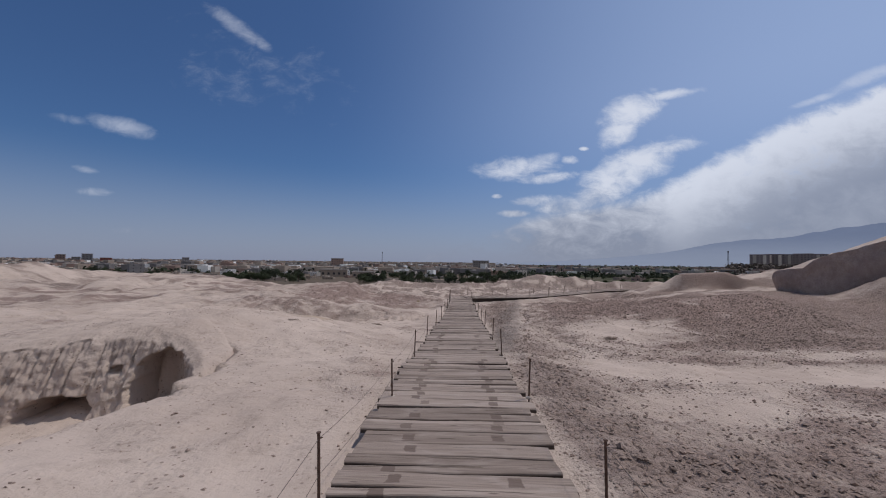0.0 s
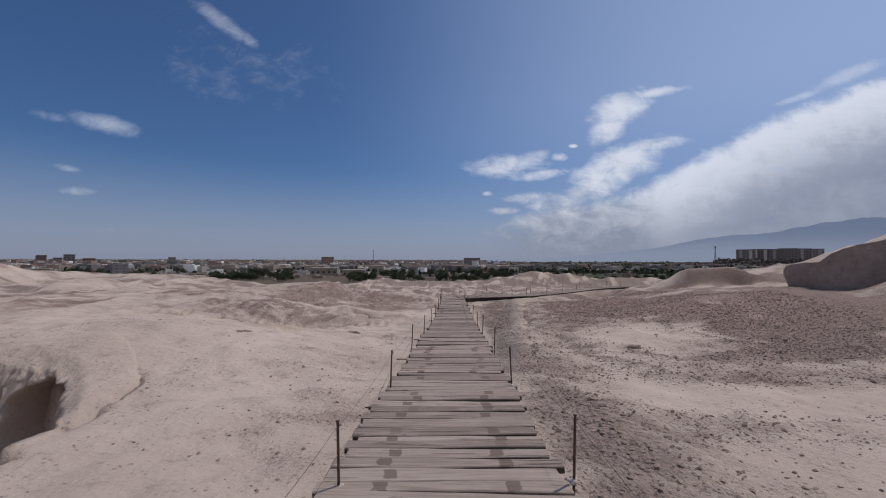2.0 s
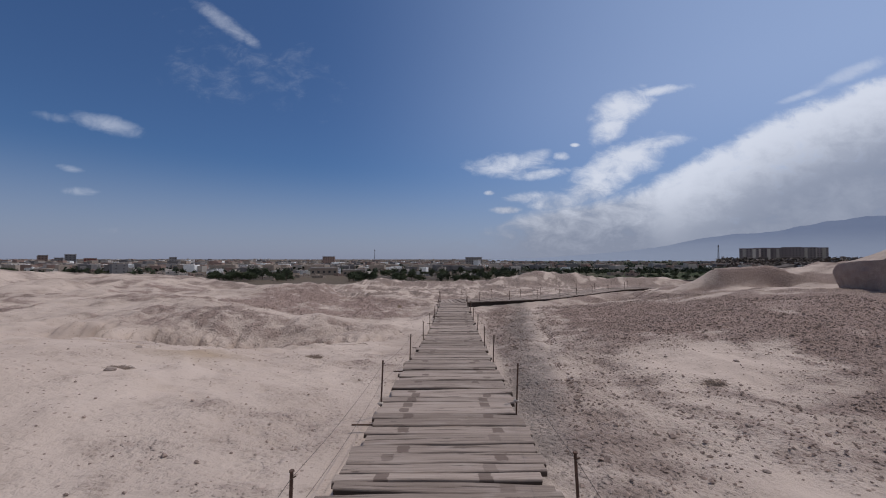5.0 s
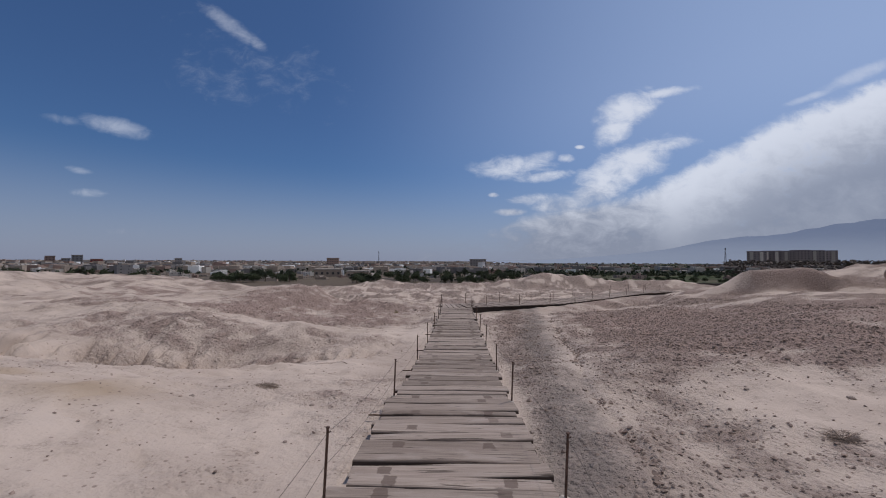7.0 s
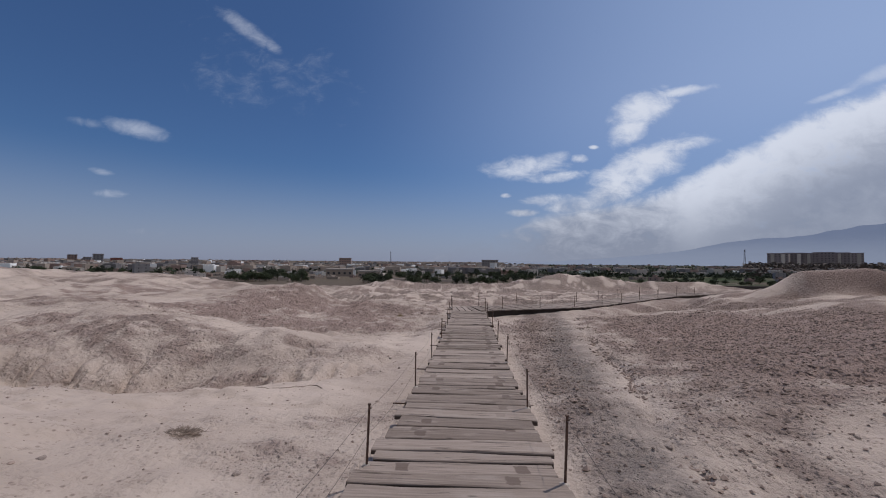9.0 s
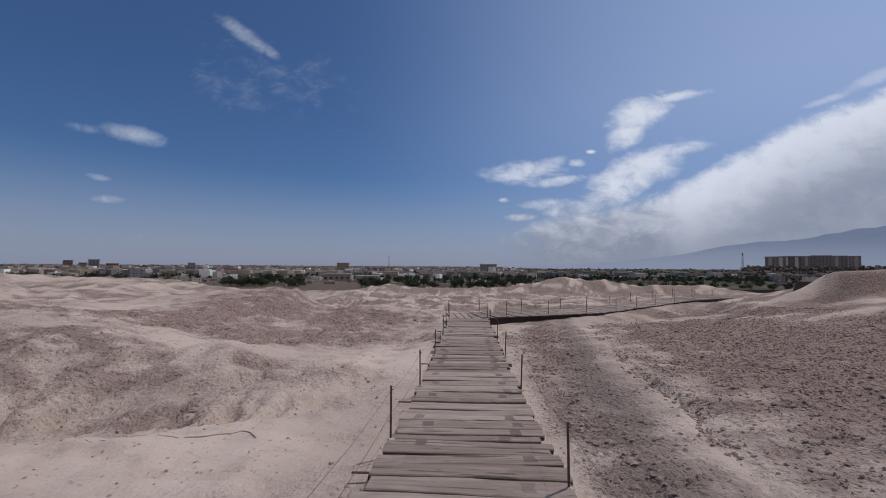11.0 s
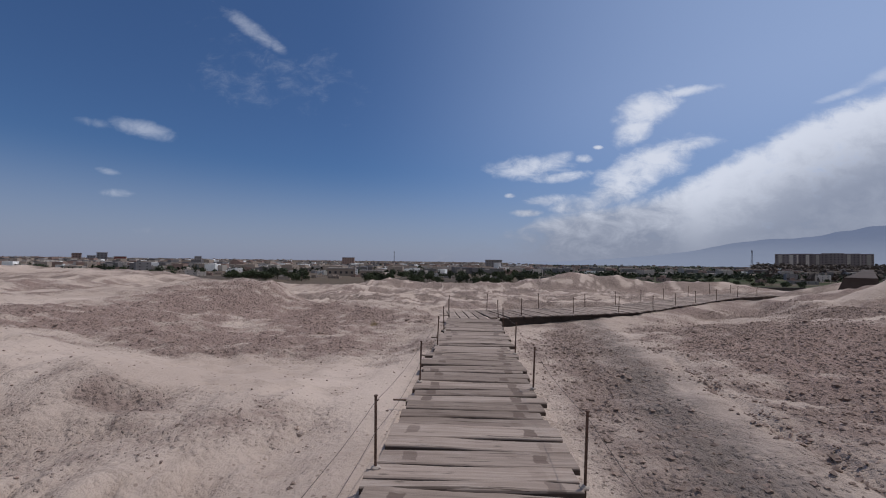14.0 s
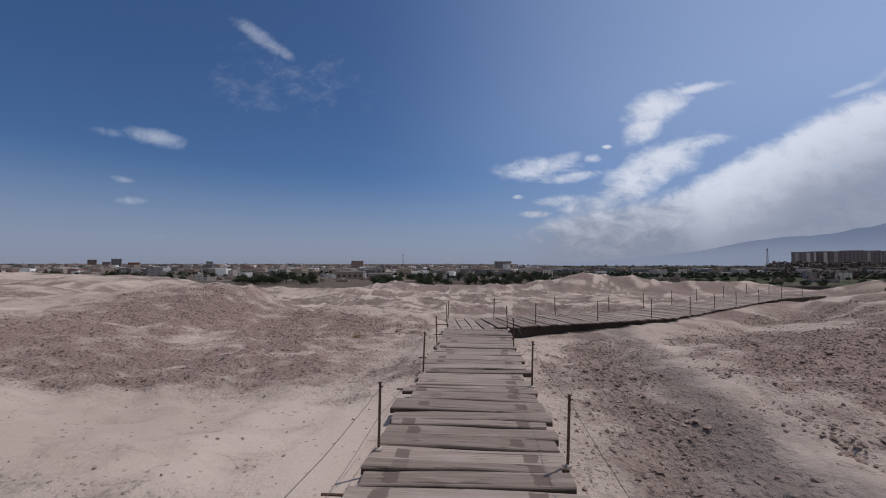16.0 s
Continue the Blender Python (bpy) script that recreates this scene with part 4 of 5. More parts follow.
# ---- clods, stones, shrubs ----
def build_clods():
    rs = np.random.RandomState(5)
    n = 150000
    x, y = rs.uniform(-11, 15, n), 0.3 + 31 * rs.uniform(0, 1, n) ** 1.25
    # a broken row of clods along the edge of the trodden strip
    y[:1500] = rs.uniform(9.5, 23, 1500)
    x[:1500] = 0.0
    x[:1500] = -ruts(x[:1500], y[:1500])[0] + rs.normal(0, 0.08, 1500)
    g = gravel_map(x, y)
    g[:1500] = 0.75 * (perlin(y[:1500] * 1.1, y[:1500] * 0 + 0.5, 66) > -0.2)
    mid, half = deck_mid(y), deck_half(y)
    keep = (rs.uniform(0, 1, n) < 0.034 + np.where(x < 0, 0.24 * step(19, 22, y) + 0.16, 0.80) * g ** 1.5) & ((np.abs(x - mid) > half + 0.12) | (y > 27)) & (branch_near(x, y) < 0.6) & (pit(x, y) < 0.05) & (rs.uniform(0, 1, n) > 0.75 * grey_map(x, y))
    x, y = x[keep], y[keep]
    z = ground_z(x, y)
    m = len(x)
    g = g[keep]
    size = (0.72 + 0.50 * g) * (0.010 + 0.008 * (x > 1.5) * rs.uniform(0, 1, m) + 0.018 * rs.uniform(0, 1, m) ** 3 + 0.022 * (rs.uniform(0, 1, m) > 0.993))
    dirs = np.array([(1, 0, 0), (0, 1, 0), (-1, 0, 0), (0, -1, 0), (0, 0, 1), (0, 0, -1), (0.7, 0.6, 0.5), (-0.6, 0.7, 0.45)])
    co = dirs[None] * rs.uniform(0.6, 1.25, (m, 8, 1)) + rs.uniform(-0.18, 0.18, (m, 8, 3))
    ang = rs.uniform(0, 6.28, m)
    ca, sa = np.cos(ang)[:, None], np.sin(ang)[:, None]
    px, py = co[..., 0] * ca - co[..., 1] * sa, co[..., 0] * sa + co[..., 1] * ca
    co = np.stack([px * 1.25, py, co[..., 2] * 0.8], -1) * size[:, None, None]
    co += np.stack([x, y, z + size * 0.25], -1)[:, None]
    tri = np.array([(0, 6, 4), (6, 1, 4), (0, 1, 6), (1, 7, 4), (7, 2, 4), (1, 2, 7), (2, 3, 4), (3, 0, 4), (1, 0, 5), (2, 1, 5), (3, 2, 5), (0, 3, 5)])
    faces = (tri[None] + 8 * np.arange(m)[:, None, None]).reshape(-1, 3)
    me = bpy.data.meshes.new("clods")
    me.from_pydata(co.reshape(-1, 3), [], faces.tolist())
    me.materials.append(CLOD)
    tagged(new("clods", me), "small dark earth clods and sherds strewn over the ground", "gravel", kind="stuff")


def stone_mesh(seed):
    bm = bmesh.new()
    bmesh.ops.create_icosphere(bm, subdivisions=3, radius=1)
    for v in bm.verts:
        v.co *= 1 + 0.28 * noise.fractal(v.co * 1.1 + Vector((seed * 3.1, 0, 0)), 0.7, 2.0, 4)
        v.co.z *= 0.62
    me = bpy.data.meshes.new("stone")
    bm.to_mesh(me)
    bm.free()
    me.materials.append(STONE)
    return me


def build_stones():
    kinds = [stone_mesh(i) for i in range(4)]
    spots = [(3.14, 19.25, 0.06), (-1.55, 18.05, 0.055), (2.4, 13.2, 0.06), (5.0, 13.0, 0.05), (4.6, 13.4, 0.045), (6.3, 12.6, 0.07), (-2.0, 12.4, 0.05), (-3.7, 12.2, 0.05),
             (1.9, 16.4, 0.06), (2.2, 17.6, 0.07), (-5.6, 11.3, 0.08), (-4.9, 9.9, 0.10), (4.0, 9.4, 0.06), (3.3, 8.3, 0.05), (-2.9, 21.3, 0.045), (7.4, 9.6, 0.07), (-3.9, 16.6, 0.09), (-3.3, 16.4, 0.07)]
    for i, (x, y, r) in enumerate(spots):
        r *= 0.62
        ob = new("stone", kinds[i % 4])
        ob.matrix_basis = pose(x, y, zed(x, y) + r * 0.25, 0, 0, i * 67) @ Matrix.Diagonal((r * 1.2, r, r, 1))
        tagged(ob, "small rounded stone lying half sunk in dry earth", "stone", "loose stones")


def build_shrub(x, y, rx, ry, h, count, seed, mat=TWIG):
    rng = random.Random(seed)
    shrub = tagged(new("dry_shrub"), "low dead brown shrub flattened on pale sand", "shrub", "dry shrubs")
    shrub.location = (x, y, zed(x, y))
    bm = bmesh.new()
    for i in range(count * 3):
        a, r = rng.uniform(0, 6.28), rng.uniform(0, 1) ** 0.7
        p = Vector((math.cos(a) * r * rx * 0.5, math.sin(a) * r * ry * 0.5, -0.02))
        q = p + Vector((math.cos(a) * rx * rng.uniform(0.2, 0.6), math.sin(a) * ry * rng.uniform(0.2, 0.6), h * rng.uniform(0.25, 1.0) * (1.2 - r)))
        rod(bm, p, q, 0.0035, 0.0015, 3)
        for _ in range(2):
            e = p.lerp(q, rng.uniform(0.4, 0.9))
            rod(bm, e, e + Vector((rng.uniform(-1, 1) * rx * 0.3, rng.uniform(-1, 1) * ry * 0.3, h * rng.uniform(-0.1, 0.2))), 0.0025, 0.001, 3)
    part("twig_tuft", bm, mat, shrub)


def build_root(pts, r):
    bm = bmesh.new()
    line = []
    for a, b in zip(pts, pts[1:]):
        for i in range(6):
            f = i / 6
            x, y = a[0] + (b[0] - a[0]) * f, a[1] + (b[1] - a[1]) * f
            x, y = x + 0.05 * noise.noise(Vector((x * 3, y * 3, 1))), y + 0.07 * noise.noise(Vector((x * 3, y * 3, 5)))
            line.append((x, y, zed(x, y) + r * 0.5))
    tube(bm, line, r, 6)
    tagged(part("dry_root", bm, TWIG), "thin dark dry root lying on pale sand", "root")


build_clods()
build_root([(-2.2, 15.25), (-2.5, 15.45), (-2.75, 15.35), (-3.1, 15.2)], 0.007)
build_root([(-3.1, 15.2), (-3.5, 15.35), (-3.9, 15.1), (-4.3, 15.25)], 0.006)
build_stones()
build_shrub(-3.03, 13.05, 0.26, 0.2, 0.09, 100, 1)
build_shrub(5.15, 11.6, 0.36, 0.22, 0.09, 150, 2)
build_shrub(-5.0, 10.1, 0.3, 0.15, 0.06, 50, 5)
build_shrub(-2.4, 25.2, 0.14, 0.14, 0.20, 40, 6, STRAW)
build_shrub(-6.2, 5.6, 0.5, 0.45, 0.14, 120, 7, STRAW)


# ---- the plain: houses ----
PLAIN_Z = -12.0


def house_proto(w, d, h, storeys, wall, rng):
    """A flat-roofed house: walls with a parapet, roof slab, windows on the sides that show, a roof hut on some."""
    house = new("house")
    bm = bmesh.new()
    box(bm, -w / 2, -d / 2, 0, w / 2, d / 2, h)
    top = max(bm.faces, key=lambda f: f.calc_center_median().z)
    r = bmesh.ops.inset_region(bm, faces=[top], thickness=0.3)
    for v in top.verts:
        v.co.z -= 0.6
    part("wall", bm, wall, house)
    bm = bmesh.new()
    box(bm, -w / 2 + 0.32, -d / 2 + 0.32, h - 0.596, w / 2 - 0.32, d / 2 - 0.32, h - 0.45)
    part("roof", bm, ROOF, house)
    if rng.random() < 0.6:
        bm = bmesh.new()
        hx = rng.uniform(-w / 4, w / 4)
        box(bm, hx - 1.4, -1.2, h - 0.45, hx + 1.4, 1.6, h + 1.9)
        box(bm, hx - 1.6, -1.4, h + 1.9, hx + 1.6, 1.8, h + 2.05)
        part("roof_hut", bm, wall, house)
    bm = bmesh.new()
    box(bm, -0.55, -0.06, -0.55, 0.55, 0.06, 0.55)
    pane = part("window", bm, PANE, house).data
    bpy.data.objects.remove(house.children[-1])
    sh = h / storeys
    for f in range(storeys):
        n = max(2, int(w / 4.5))
        for i in range(n):
            shared("window", pane, house, pose(-w / 2 + (i + 0.5) * w / n + rng.uniform(-0.3, 0.3), -d / 2 - 0.02, (f + 0.55) * sh))
    return house


def build_city():
    rng = random.Random(21)
    protos = []
    for w, d, h, st, wall in ((11, 9, 4.0, 1, 0), (14, 10, 7.0, 2, 2), (10, 12, 4.2, 1, 4), (16, 11, 7.4, 2, 1), (12, 10, 7.2, 2, 0), (18, 9, 4.4, 1, 4), (13, 12, 10.4, 3, 3),
                              (15, 11, 10.6, 3, 2), (9, 8, 3.6, 1, 1), (20, 8, 3.9, 1, 3), (14, 12, 13.5, 4, 0), (12, 11, 7.0, 2, 5)):
        protos.append(house_proto(w, d, h, st, WALLS[wall], rng))
    used = set()
    tags = ("flat-roofed plaster house in the dusty town on the plain", "pale low flat-roofed house among the town's trees", "brown brick flat-roofed house out on the plain")
    made = 0
    spots = []
    while made < 285:
        lat = rng.uniform(-1.3, 1.35)
        below = rng.uniform(6, 33)
        if lat > 0.22 and rng.random() < 0.80:
            continue
        dist = 13.5 * 674 / below
        x, y = lat * dist, dist
        if any(abs(x - a) < 13 and abs(y - b) < 12 for a, b in spots):
            continue
        spots.append((x, y))
        i = rng.choice((0, 1, 1, 2, 3, 4, 4, 5, 6, 7, 8, 9, 10, 11, 0, 2, 5)) if dist > 330 else rng.choice((0, 2, 5, 8, 9, 4))
        if i == 11 and rng.random() < 0.7:
            i = 1
        sc = rng.uniform(0.62, 0.9)
        m = pose(x, y, PLAIN_Z - 0.1, 0, 0, math.degrees(-math.atan2(x, y)) + rng.uniform(-50, 50)) @ Matrix.Diagonal((sc, sc, sc * rng.uniform(0.75, 1.0), 1))
        if i not in used:
            used.add(i)
            protos[i].matrix_basis = m
            ob = protos[i]
        else:
            ob = copy_thing(protos[i], m)
        tagged(ob, tags[(0, 1, 2, 2, 0, 2, 1, 1, 2, 2, 0, 2)[i]], "house", "houses of the town")
        made += 1
    for i, p in enumerate(protos):
        if i not in used:
            for c in list(p.children_recursive):
                bpy.data.objects.remove(c)
            bpy.data.objects.remove(p)
    # the mass of roofs too far to tell apart
    rs = np.random.RandomState(9)
    for name, mat, count, seed in (("distant_houses", WALLS[4], 1150, 1), ("distant_houses", WALLS[0], 800, 2), ("distant_houses", WALLS[3], 900, 3), ("distant_houses", WALLS[1], 800, 4), ("distant_houses", WALLS[2], 260, 5)):
        bm_v, bm_f = [], []
        for i in range(count):
            lat = rs.uniform(-1.35, 1.4)
            if lat > 0.22 and rs.rand() < 0.75:
                continue
            dist = 13 * 674 / rs.uniform(1.8, 22)
            if any(abs(lat * dist - p) < 11 and abs(dist - q) < 11 for p, q in spots):
                continue
            x, y = lat * dist, dist
            w, d, h = rs.uniform(6, 16), rs.uniform(6, 11), rs.choice([3, 3.5, 3.5, 4, 4.5, 6, 6.5, 7]) + (lat < -0.45) * (dist > 520) * rs.uniform(0, 5)
            a = rs.uniform(-0.5, 0.5)
            ca, sa = math.cos(a), math.sin(a)
            o = len(bm_v)
            for zz in (PLAIN_Z - 0.1, PLAIN_Z + h):
                for sx, sy in ((-1, -1), (1, -1), (1, 1), (-1, 1)):
                    px, py = sx * w / 2, sy * d / 2
                    bm_v.append((x + px * ca - py * sa, y + px * sa + py * ca, zz))
            bm_f += [(o, o + 1, o + 5, o + 4), (o + 1, o + 2, o + 6, o + 5), (o + 2, o + 3, o + 7, o + 6), (o + 3, o, o + 4, o + 7), (o + 4, o + 5, o + 6, o + 7)]
        me = bpy.data.meshes.new(name)
        me.from_pydata(bm_v, [], bm_f)
        me.materials.append(mat)
        tagged(new(name, me), "far crowd of low houses across the hazy plain", "town", kind="stuff")


def block(name, label, x, y, w, d, h, wall, floors, cols, turn=0.0, strips=0):
    """A tall building: wall, parapet roof, window rows, pale stair strips."""
    b = tagged(new(name), label, "building")
    b.matrix_basis = pose(x, y, PLAIN_Z - 0.1, 0, 0, turn)
    bm = bmesh.new()
    box(bm, -w / 2, -d / 2, 0, w / 2, d / 2, h)
    part("wall", bm, wall, b)
    bm = bmesh.new()
    box(bm, -w / 2 - 0.4, -d / 2 - 0.4, h, w / 2 + 0.4, d / 2 + 0.4, h + 1.0)
    part("roof", bm, ROOF if wall is not FLAT_BROWN else wall, b)
    bm = bmesh.new()
    box(bm, -w / cols * 0.2, -0.1, -h / floors * 0.17, w / cols * 0.2, 0.1, h / floors * 0.17)
    first = part("window", bm, PANE, b)
    me = first.data
    bpy.data.objects.remove(first)
    for f in range(floors):
        for c in range(cols):
            shared("window", me, b, pose(-w / 2 + (c + 0.5) * w / cols, -d / 2 - 0.05, (f + 0.5) * h / floors))
    for i in range(strips):
        bm = bmesh.new()
        sx = -w / 2 + (i + 0.5) * w / strips
        box(bm, sx - 3.4, -d / 2 - 0.9, 0, sx + 3.4, -d / 2 - 0.16, h - 2.0)
        part("stair_tower", bm, WALLS[0], b, "pale stair tower")
    return b


def build_landmarks():
    flats = "long brown apartment slab with pale stair towers"
    for i, (x, w, h, n) in enumerate(((905, 52, 42, 2), (958, 50, 43.5, 2), (1008, 46, 43.5, 1), (1058, 50, 46, 0), (1110, 50, 45.5, 1), (1160, 44, 45, 2))):
        block("apartment_building", flats, 882 + (x - 905) * 0.87, 1100 + i * 4, w * 0.87 - 1, 16, h, FLAT_BROWN, 7, 6, -38, n)
    block("apartment_building", "red brick block beside the town's tall houses", -640, 700, 17, 14, 13.5, WALLS[5], 3, 4, 40)
    block("apartment_building", "brown brick house at the edge of town", -790, 760, 15, 12, 17.5, WALLS[1], 5, 3, 46)
    block("apartment_building", "low dusty brown house beside the tall ones", -610, 712, 18, 12, 10.5, WALLS[4], 3, 4, 40)
    block("apartment_building", "dark brown tall house at the edge of town", -742, 715, 13, 14, 19, WALLS[1], 5, 3, 44)
    block("apartment_building", "grey tall house at the edge of town", -712, 715, 12, 14, 14.5, WALLS[3], 5, 3, 42)
    block("apartment_building", "grey-green tall house at the edge of town", -676, 700, 15, 14, 20.5, WALLS[3], 6, 3, 42)
    block("apartment_building", "small dark block standing over the roofs", -532, 760, 12, 12, 15.5, WALLS[3], 4, 3, 34)
    block("apartment_building", "dark glass office block among the trees", 52, 640, 26, 14, 15, WALLS[3], 4, 6, 0)
    block("apartment_building", "brown block with a stepped roof", -236, 800, 24, 16, 17, WALLS[1], 4, 5, 12)
    block("white_tower", "narrow bright white building among dark trees", 37.6, 418, 5.0, 6.0, 12.0, WALLS[2], 1, 1, 52)
    block("house", "tan plaster courtyard house near the mound", -100, 330, 22, 12, 5.5, WALLS[4], 1, 5, 10)
    block("house", "low tan plaster house near the mound", -72, 318, 18, 10, 4.2, WALLS[4], 1, 4, 6)
    # lattice mast on the right and the thin mast over the town
    for x, y, h, r, label in ((794, 1100, 52, 3.2, "tall lattice radio mast rising over the green plain"), (-265, 1500, 48, 2.2, "thin lattice mast above the town roofs")):
        mast = tagged(new("lattice_mast"), label, "mast")
        mast.location = (x, y, PLAIN_Z - 0.2)
        for a in range(3):
            bm = bmesh.new()
            t = a * 2.094
            rod(bm, (r * math.cos(t), r * math.sin(t), 0), (r * 0.35 * math.cos(t), r * 0.35 * math.sin(t), h), 0.38, 0.25, 5)
            part("leg", bm, MAST, mast)
        bm = bmesh.new()
        for i in range(12):
            for a in range(3):
                t, t2 = a * 2.094, (a + 1) * 2.094
                f, g = 1 - 0.65 * i / 12, 1 - 0.65 * (i + 1) / 12
                rod(bm, (r * f * math.cos(t), r * f * math.sin(t), h * i / 12), (r * g * math.cos(t2), r * g * math.sin(t2), h * (i + 1) / 12), 0.15, None, 4)
        part("brace", bm, MAST, mast)
        bm = bmesh.new()
        rod(bm, (0, 0, h * 0.90), (0, 0, h), 1.6, 1.6, 8)
        part("antenna", bm, MAST, mast)


# ---- the plain: trees, walls, mountains ----
def tree_proto(height, spread, leaf, seed, clumps=150):
    """Tapered trunk, limbs, and a ragged crown of small leaf clumps with gaps."""
    rng = random.Random(seed)
    tree = new("tree")
    bm = bmesh.new()
    rod(bm, (0, 0, -0.2), (0, 0, height * 0.55), height * 0.028, height * 0.014, 6)
    tips = []
    for i in range(7):
        a, z = rng.uniform(0, 6.28), height * rng.uniform(0.22, 0.5)
        tip = Vector((math.cos(a) * spread * rng.uniform(0.3, 0.75), math.sin(a) * spread * rng.uniform(0.3, 0.75), height * rng.uniform(0.5, 0.9)))
        rod(bm, (0, 0, z), tip, height * 0.011, height * 0.004, 4)
        tips.append(tip)
    tips.append(Vector((0, 0, height * 0.85)))
    part("trunk", bm, BARK, tree)
    vs, fs = [], []
    for i in range(clumps):
        c = rng.choice(tips) + Vector((rng.gauss(0, 0.34) * spread, rng.gauss(0, 0.34) * spread, rng.gauss(0, 0.13) * height))
        c.z = max(c.z, height * 0.16)
        for _ in range(5):
            p = c + Vector((rng.gauss(0, 1), rng.gauss(0, 1), rng.gauss(0, 0.8))) * spread * 0.10
            o = len(vs)
            for _ in range(4):
                vs.append(p + Vector((rng.uniform(-1, 1), rng.uniform(-1, 1), rng.uniform(-1, 1))) * spread * 0.15)
            fs += [(o, o + 1, o + 2), (o, o + 2, o + 3), (o, o + 3, o + 1), (o + 1, o + 3, o + 2)]
    me = bpy.data.meshes.new("crown")
    me.from_pydata(vs, [], fs)
    me.materials.append(leaf)
    crown = new("crown", me)
    crown.parent = tree
    return tree


def build_trees():
    rng = random.Random(33)
    protos = [tree_proto(7.5, 3.2, LEAF, 1), tree_proto(9.5, 3.0, LEAF_DARK, 2), tree_proto(5.5, 3.0, LEAF, 3), tree_proto(12, 2.0, LEAF_DARK, 4)]
    used = set()
    # strips of planting: first lateral, last lateral, nearest and farthest metres, how many
    belts = [(-0.60, -0.38, 235, 300, 46), (-0.24, 0.17, 225, 330, 80), (0.10, 0.70, 240, 420, 84), (-1.15, -0.62, 260, 420, 30), (0.62, 1.3, 230, 420, 50), (-0.5, 0.3, 420, 700, 30)]
    for a, b, near, far, count in belts:
        for _ in range(count):
            lat, dist = rng.uniform(a, b), near + (far - near) * rng.random() ** 1.5
            i = rng.choice((0, 0, 1, 2, 2, 3)) if lat < 0.2 else rng.choice((0, 2, 2, 2, 1))
            sc = rng.uniform(0.7, 1.15) * (0.62 if lat > 0.18 else 0.85)
            m = pose(lat * dist, dist, PLAIN_Z - 0.1, 0, 0, rng.uniform(0, 360)) @ Matrix.Diagonal((sc, sc, sc * rng.uniform(0.8, 1.1), 1))
            if i in used:
                ob = copy_thing(protos[i], m)
            else:
                used.add(i)
                protos[i].matrix_basis = m
                ob = protos[i]
            tagged(ob, "dusty green leafy tree in a belt on the plain", "tree", "trees on the plain")
    rs = np.random.RandomState(14)
    vs, fs = [], []
    for i in range(5200):
        lat = rs.uniform(-1.35, 1.5)
        if lat < 0.15 and rs.rand() < 0.8:
            continue
        dist = 13 * 674 / rs.uniform(1.5, 24)
        h, w = rs.uniform(1.5, 4.5), rs.uniform(3, 8)
        for _ in range(6):
            c = np.array([lat * dist + rs.normal(0, w * 0.5), dist + rs.normal(0, w * 0.5), PLAIN_Z + h * rs.uniform(0.2, 0.9)])
            o = len(vs)
            vs += [tuple(c + rs.uniform(-1, 1, 3) * w * 0.42) for _ in range(4)]
            fs += [(o, o + 1, o + 2), (o, o + 2, o + 3), (o, o + 3, o + 1), (o + 1, o + 3, o + 2)]
    me = bpy.data.meshes.new("distant_woods")
    me.from_pydata(vs, [], fs)
    me.materials.append(LEAF_DARK)
    tagged(new("distant_woods", me), "dull green orchards and hedges far across the plain", "woods", kind="stuff")
    vs, fs = [], []
    for i in range(1500):
        lat, dist = rs.uniform(0.72, 1.6), 330 + 560 * rs.rand() ** 0.7
        h, w = rs.uniform(3.5, 7) + 10 * (dist > 700), rs.uniform(5, 10)
        for _ in range(6):
            c = np.array([lat * dist + rs.normal(0, w * 0.5), dist + rs.normal(0, w * 0.5), PLAIN_Z + h * rs.uniform(0.1, 0.9)])
            o = len(vs)
            vs += [tuple(c + rs.uniform(-1, 1, 3) * w * 0.42) for _ in range(4)]
            fs += [(o, o + 1, o + 2), (o, o + 2, o + 3), (o, o + 3, o + 1), (o + 1, o + 3, o + 2)]
    me = bpy.data.meshes.new("bare_orchard")
    me.from_pydata(vs, [], fs)
    me.materials.append(foliage("bare_twigs", (0.105, 0.082, 0.070)))
    tagged(new("bare_orchard", me), "brown leafless orchard in front of the far flats", "orchard", kind="stuff")


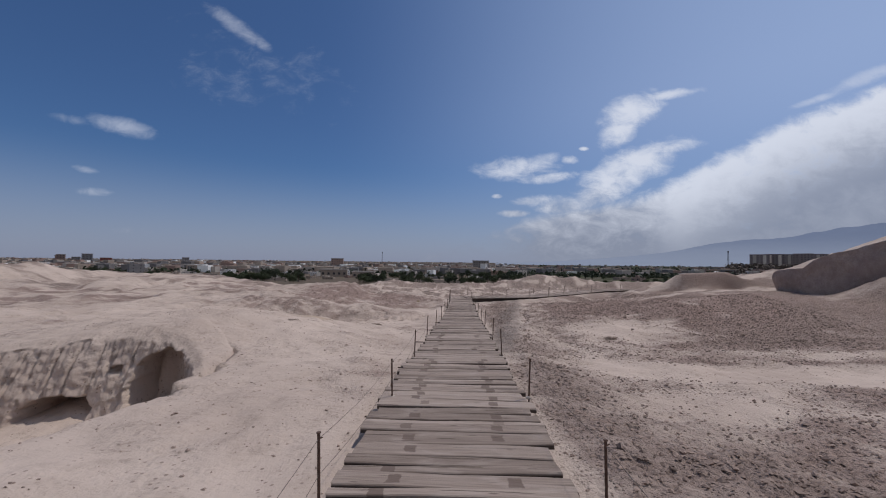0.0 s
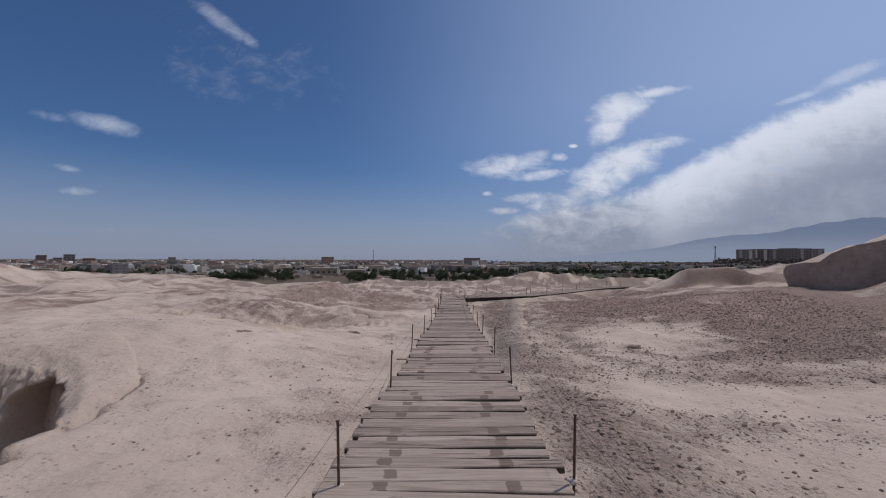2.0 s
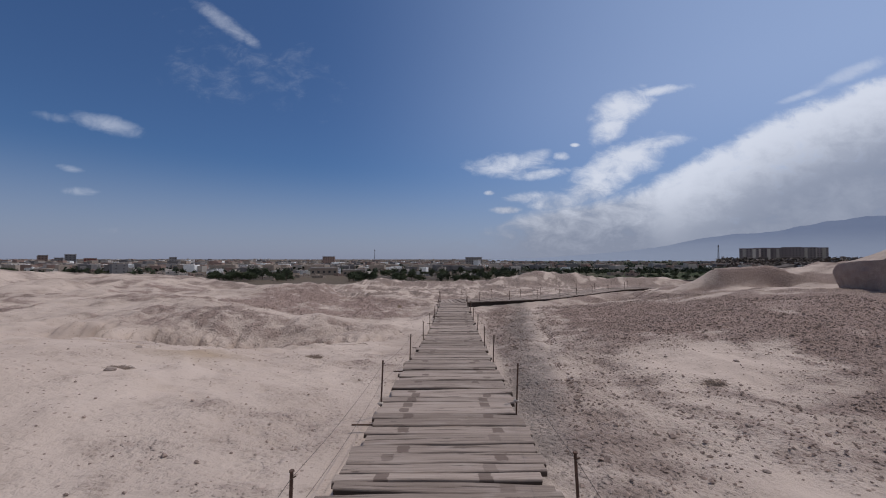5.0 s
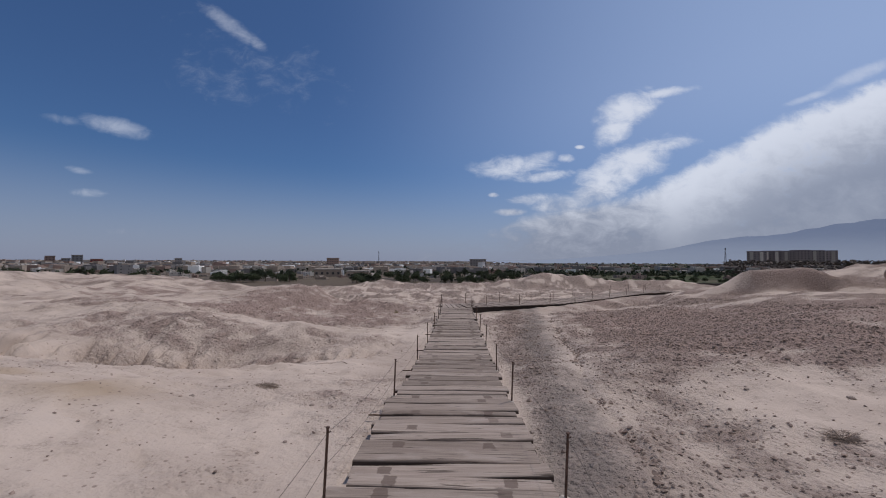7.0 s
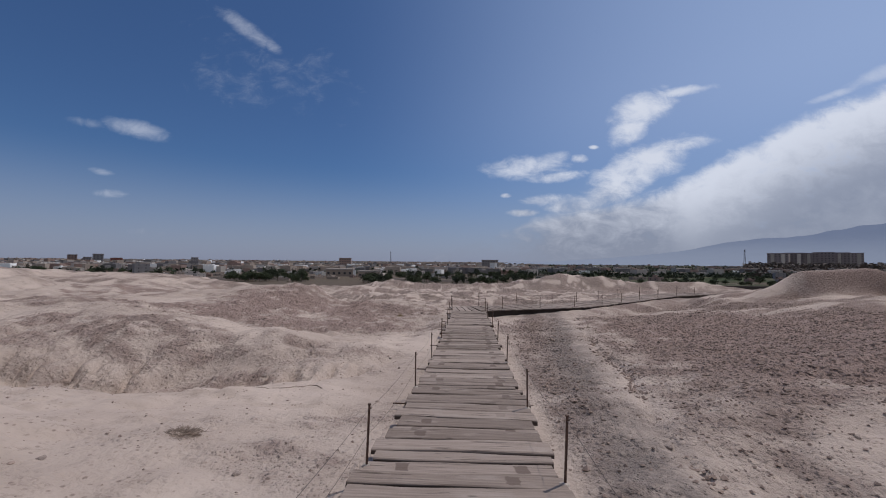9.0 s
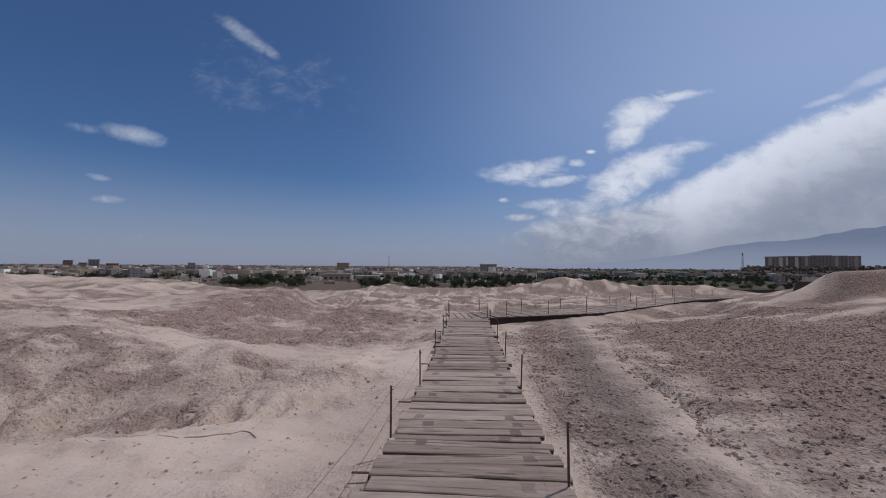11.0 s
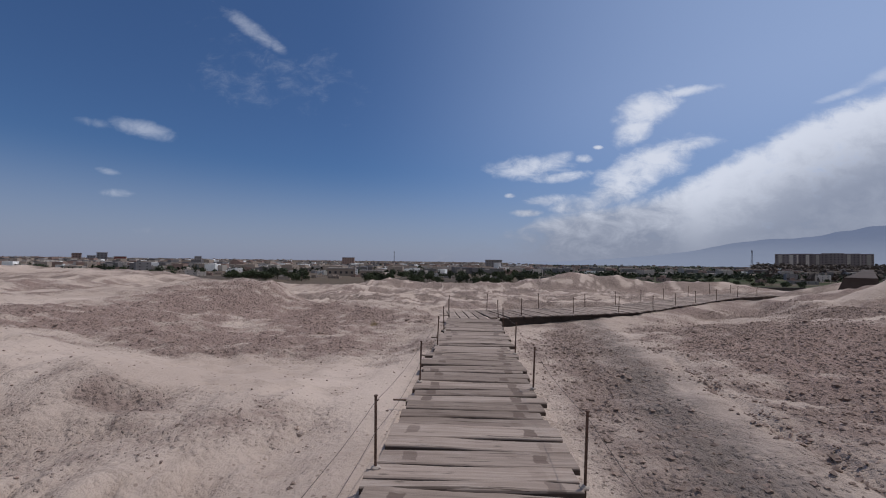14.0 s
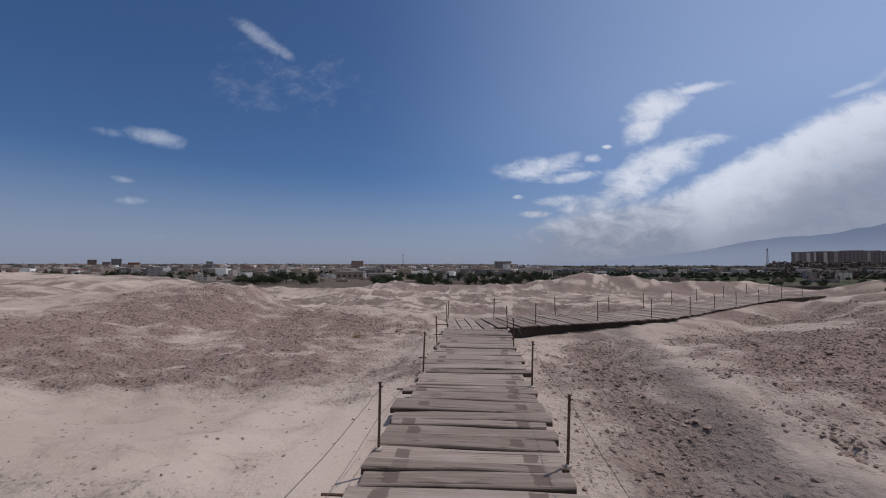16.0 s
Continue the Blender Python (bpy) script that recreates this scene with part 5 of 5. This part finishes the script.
def build_far_walls():
    """Dark earth banks and garden walls at the foot of the mound."""
    # the dark base colour carries the shade on the cut bank's steep face
    bank = plain("dark_bank", (0.085, 0.066, 0.058), 0.95, 0, 0.3, 0.2)
    for x0, y0, x1, y1, h, low, mat, label in ((28, 42, 88, 101, 1.5, -1.1, bank, "long cut bank along the edge of the mound, coloured dark for its shaded face"), (96, 200, 180, 196, 3.0, PLAIN_Z, bank, "dark earth bank bordering the green fields"),
                                          (-60, 262, 10, 250, 2.2, PLAIN_Z, WALLS[4], "low mud garden wall below the trees"), (-190, 245, -110, 255, 2.2, PLAIN_Z, WALLS[4], "low mud garden wall below the town")):
        bm = bmesh.new()
        d = Vector((x1 - x0, y1 - y0, 0))
        n = d.normalized()
        side = Vector((-n.y, n.x, 0))
        rows = []
        steps = 24
        for i in range(steps + 1):
            p = Vector((x0, y0, 0)) + d * (i / steps)
            hh = h * (0.92 + 0.12 * noise.noise(p * 0.05))
            rows.append([bm.verts.new(p + side * s + Vector((0, 0, z))) for s, z in ((-1.3, min(low, zed(p.x, p.y)) - 0.3), (-0.8, low + hh), (0.8, low + hh), (1.6, min(low, zed(p.x, p.y)) - 0.3))])
        for a, b in zip(rows, rows[1:]):
            for k in range(4):
                bm.faces.new((a[k], b[k], b[(k + 1) % 4], a[(k + 1) % 4]))
        bm.faces.new(rows[0]), bm.faces.new(rows[-1][::-1])
        bmesh.ops.recalc_face_normals(bm, faces=bm.faces)
        tagged(part("field_wall", bm, mat), label, "wall")


def build_mountains():
    lat = np.linspace(0.12, 1.75, 260)
    dep = np.linspace(0, 1, 40)
    L, D = np.meshgrid(lat, dep)
    Y = 1900 + 800 * D
    X = L * Y
    crest = sum(np.interp(L + o, [0.12, 0.25, 0.37, 0.5, 0.59, 0.655, 0.72, 0.76, 0.875, 0.95, 1.04, 1.14, 1.75], [6, 18, 40, 72, 104, 146, 172, 186, 204, 250, 288, 315, 420]) for o in (-0.02, 0, 0.02)) / 3
    Z = PLAIN_Z - 1 + crest * (1 + 0.03 * fbm(L * 14, D * 2, 3, 91)) * D ** 0.9
    me = grid_mesh("mountain", X, Y, Z)
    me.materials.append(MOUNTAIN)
    tagged(new("mountain_backdrop", me), "hazy blue mountain range beyond the plain", "mountain", kind="structure")


build_city()
build_landmarks()
build_trees()
build_far_walls()
build_mountains()
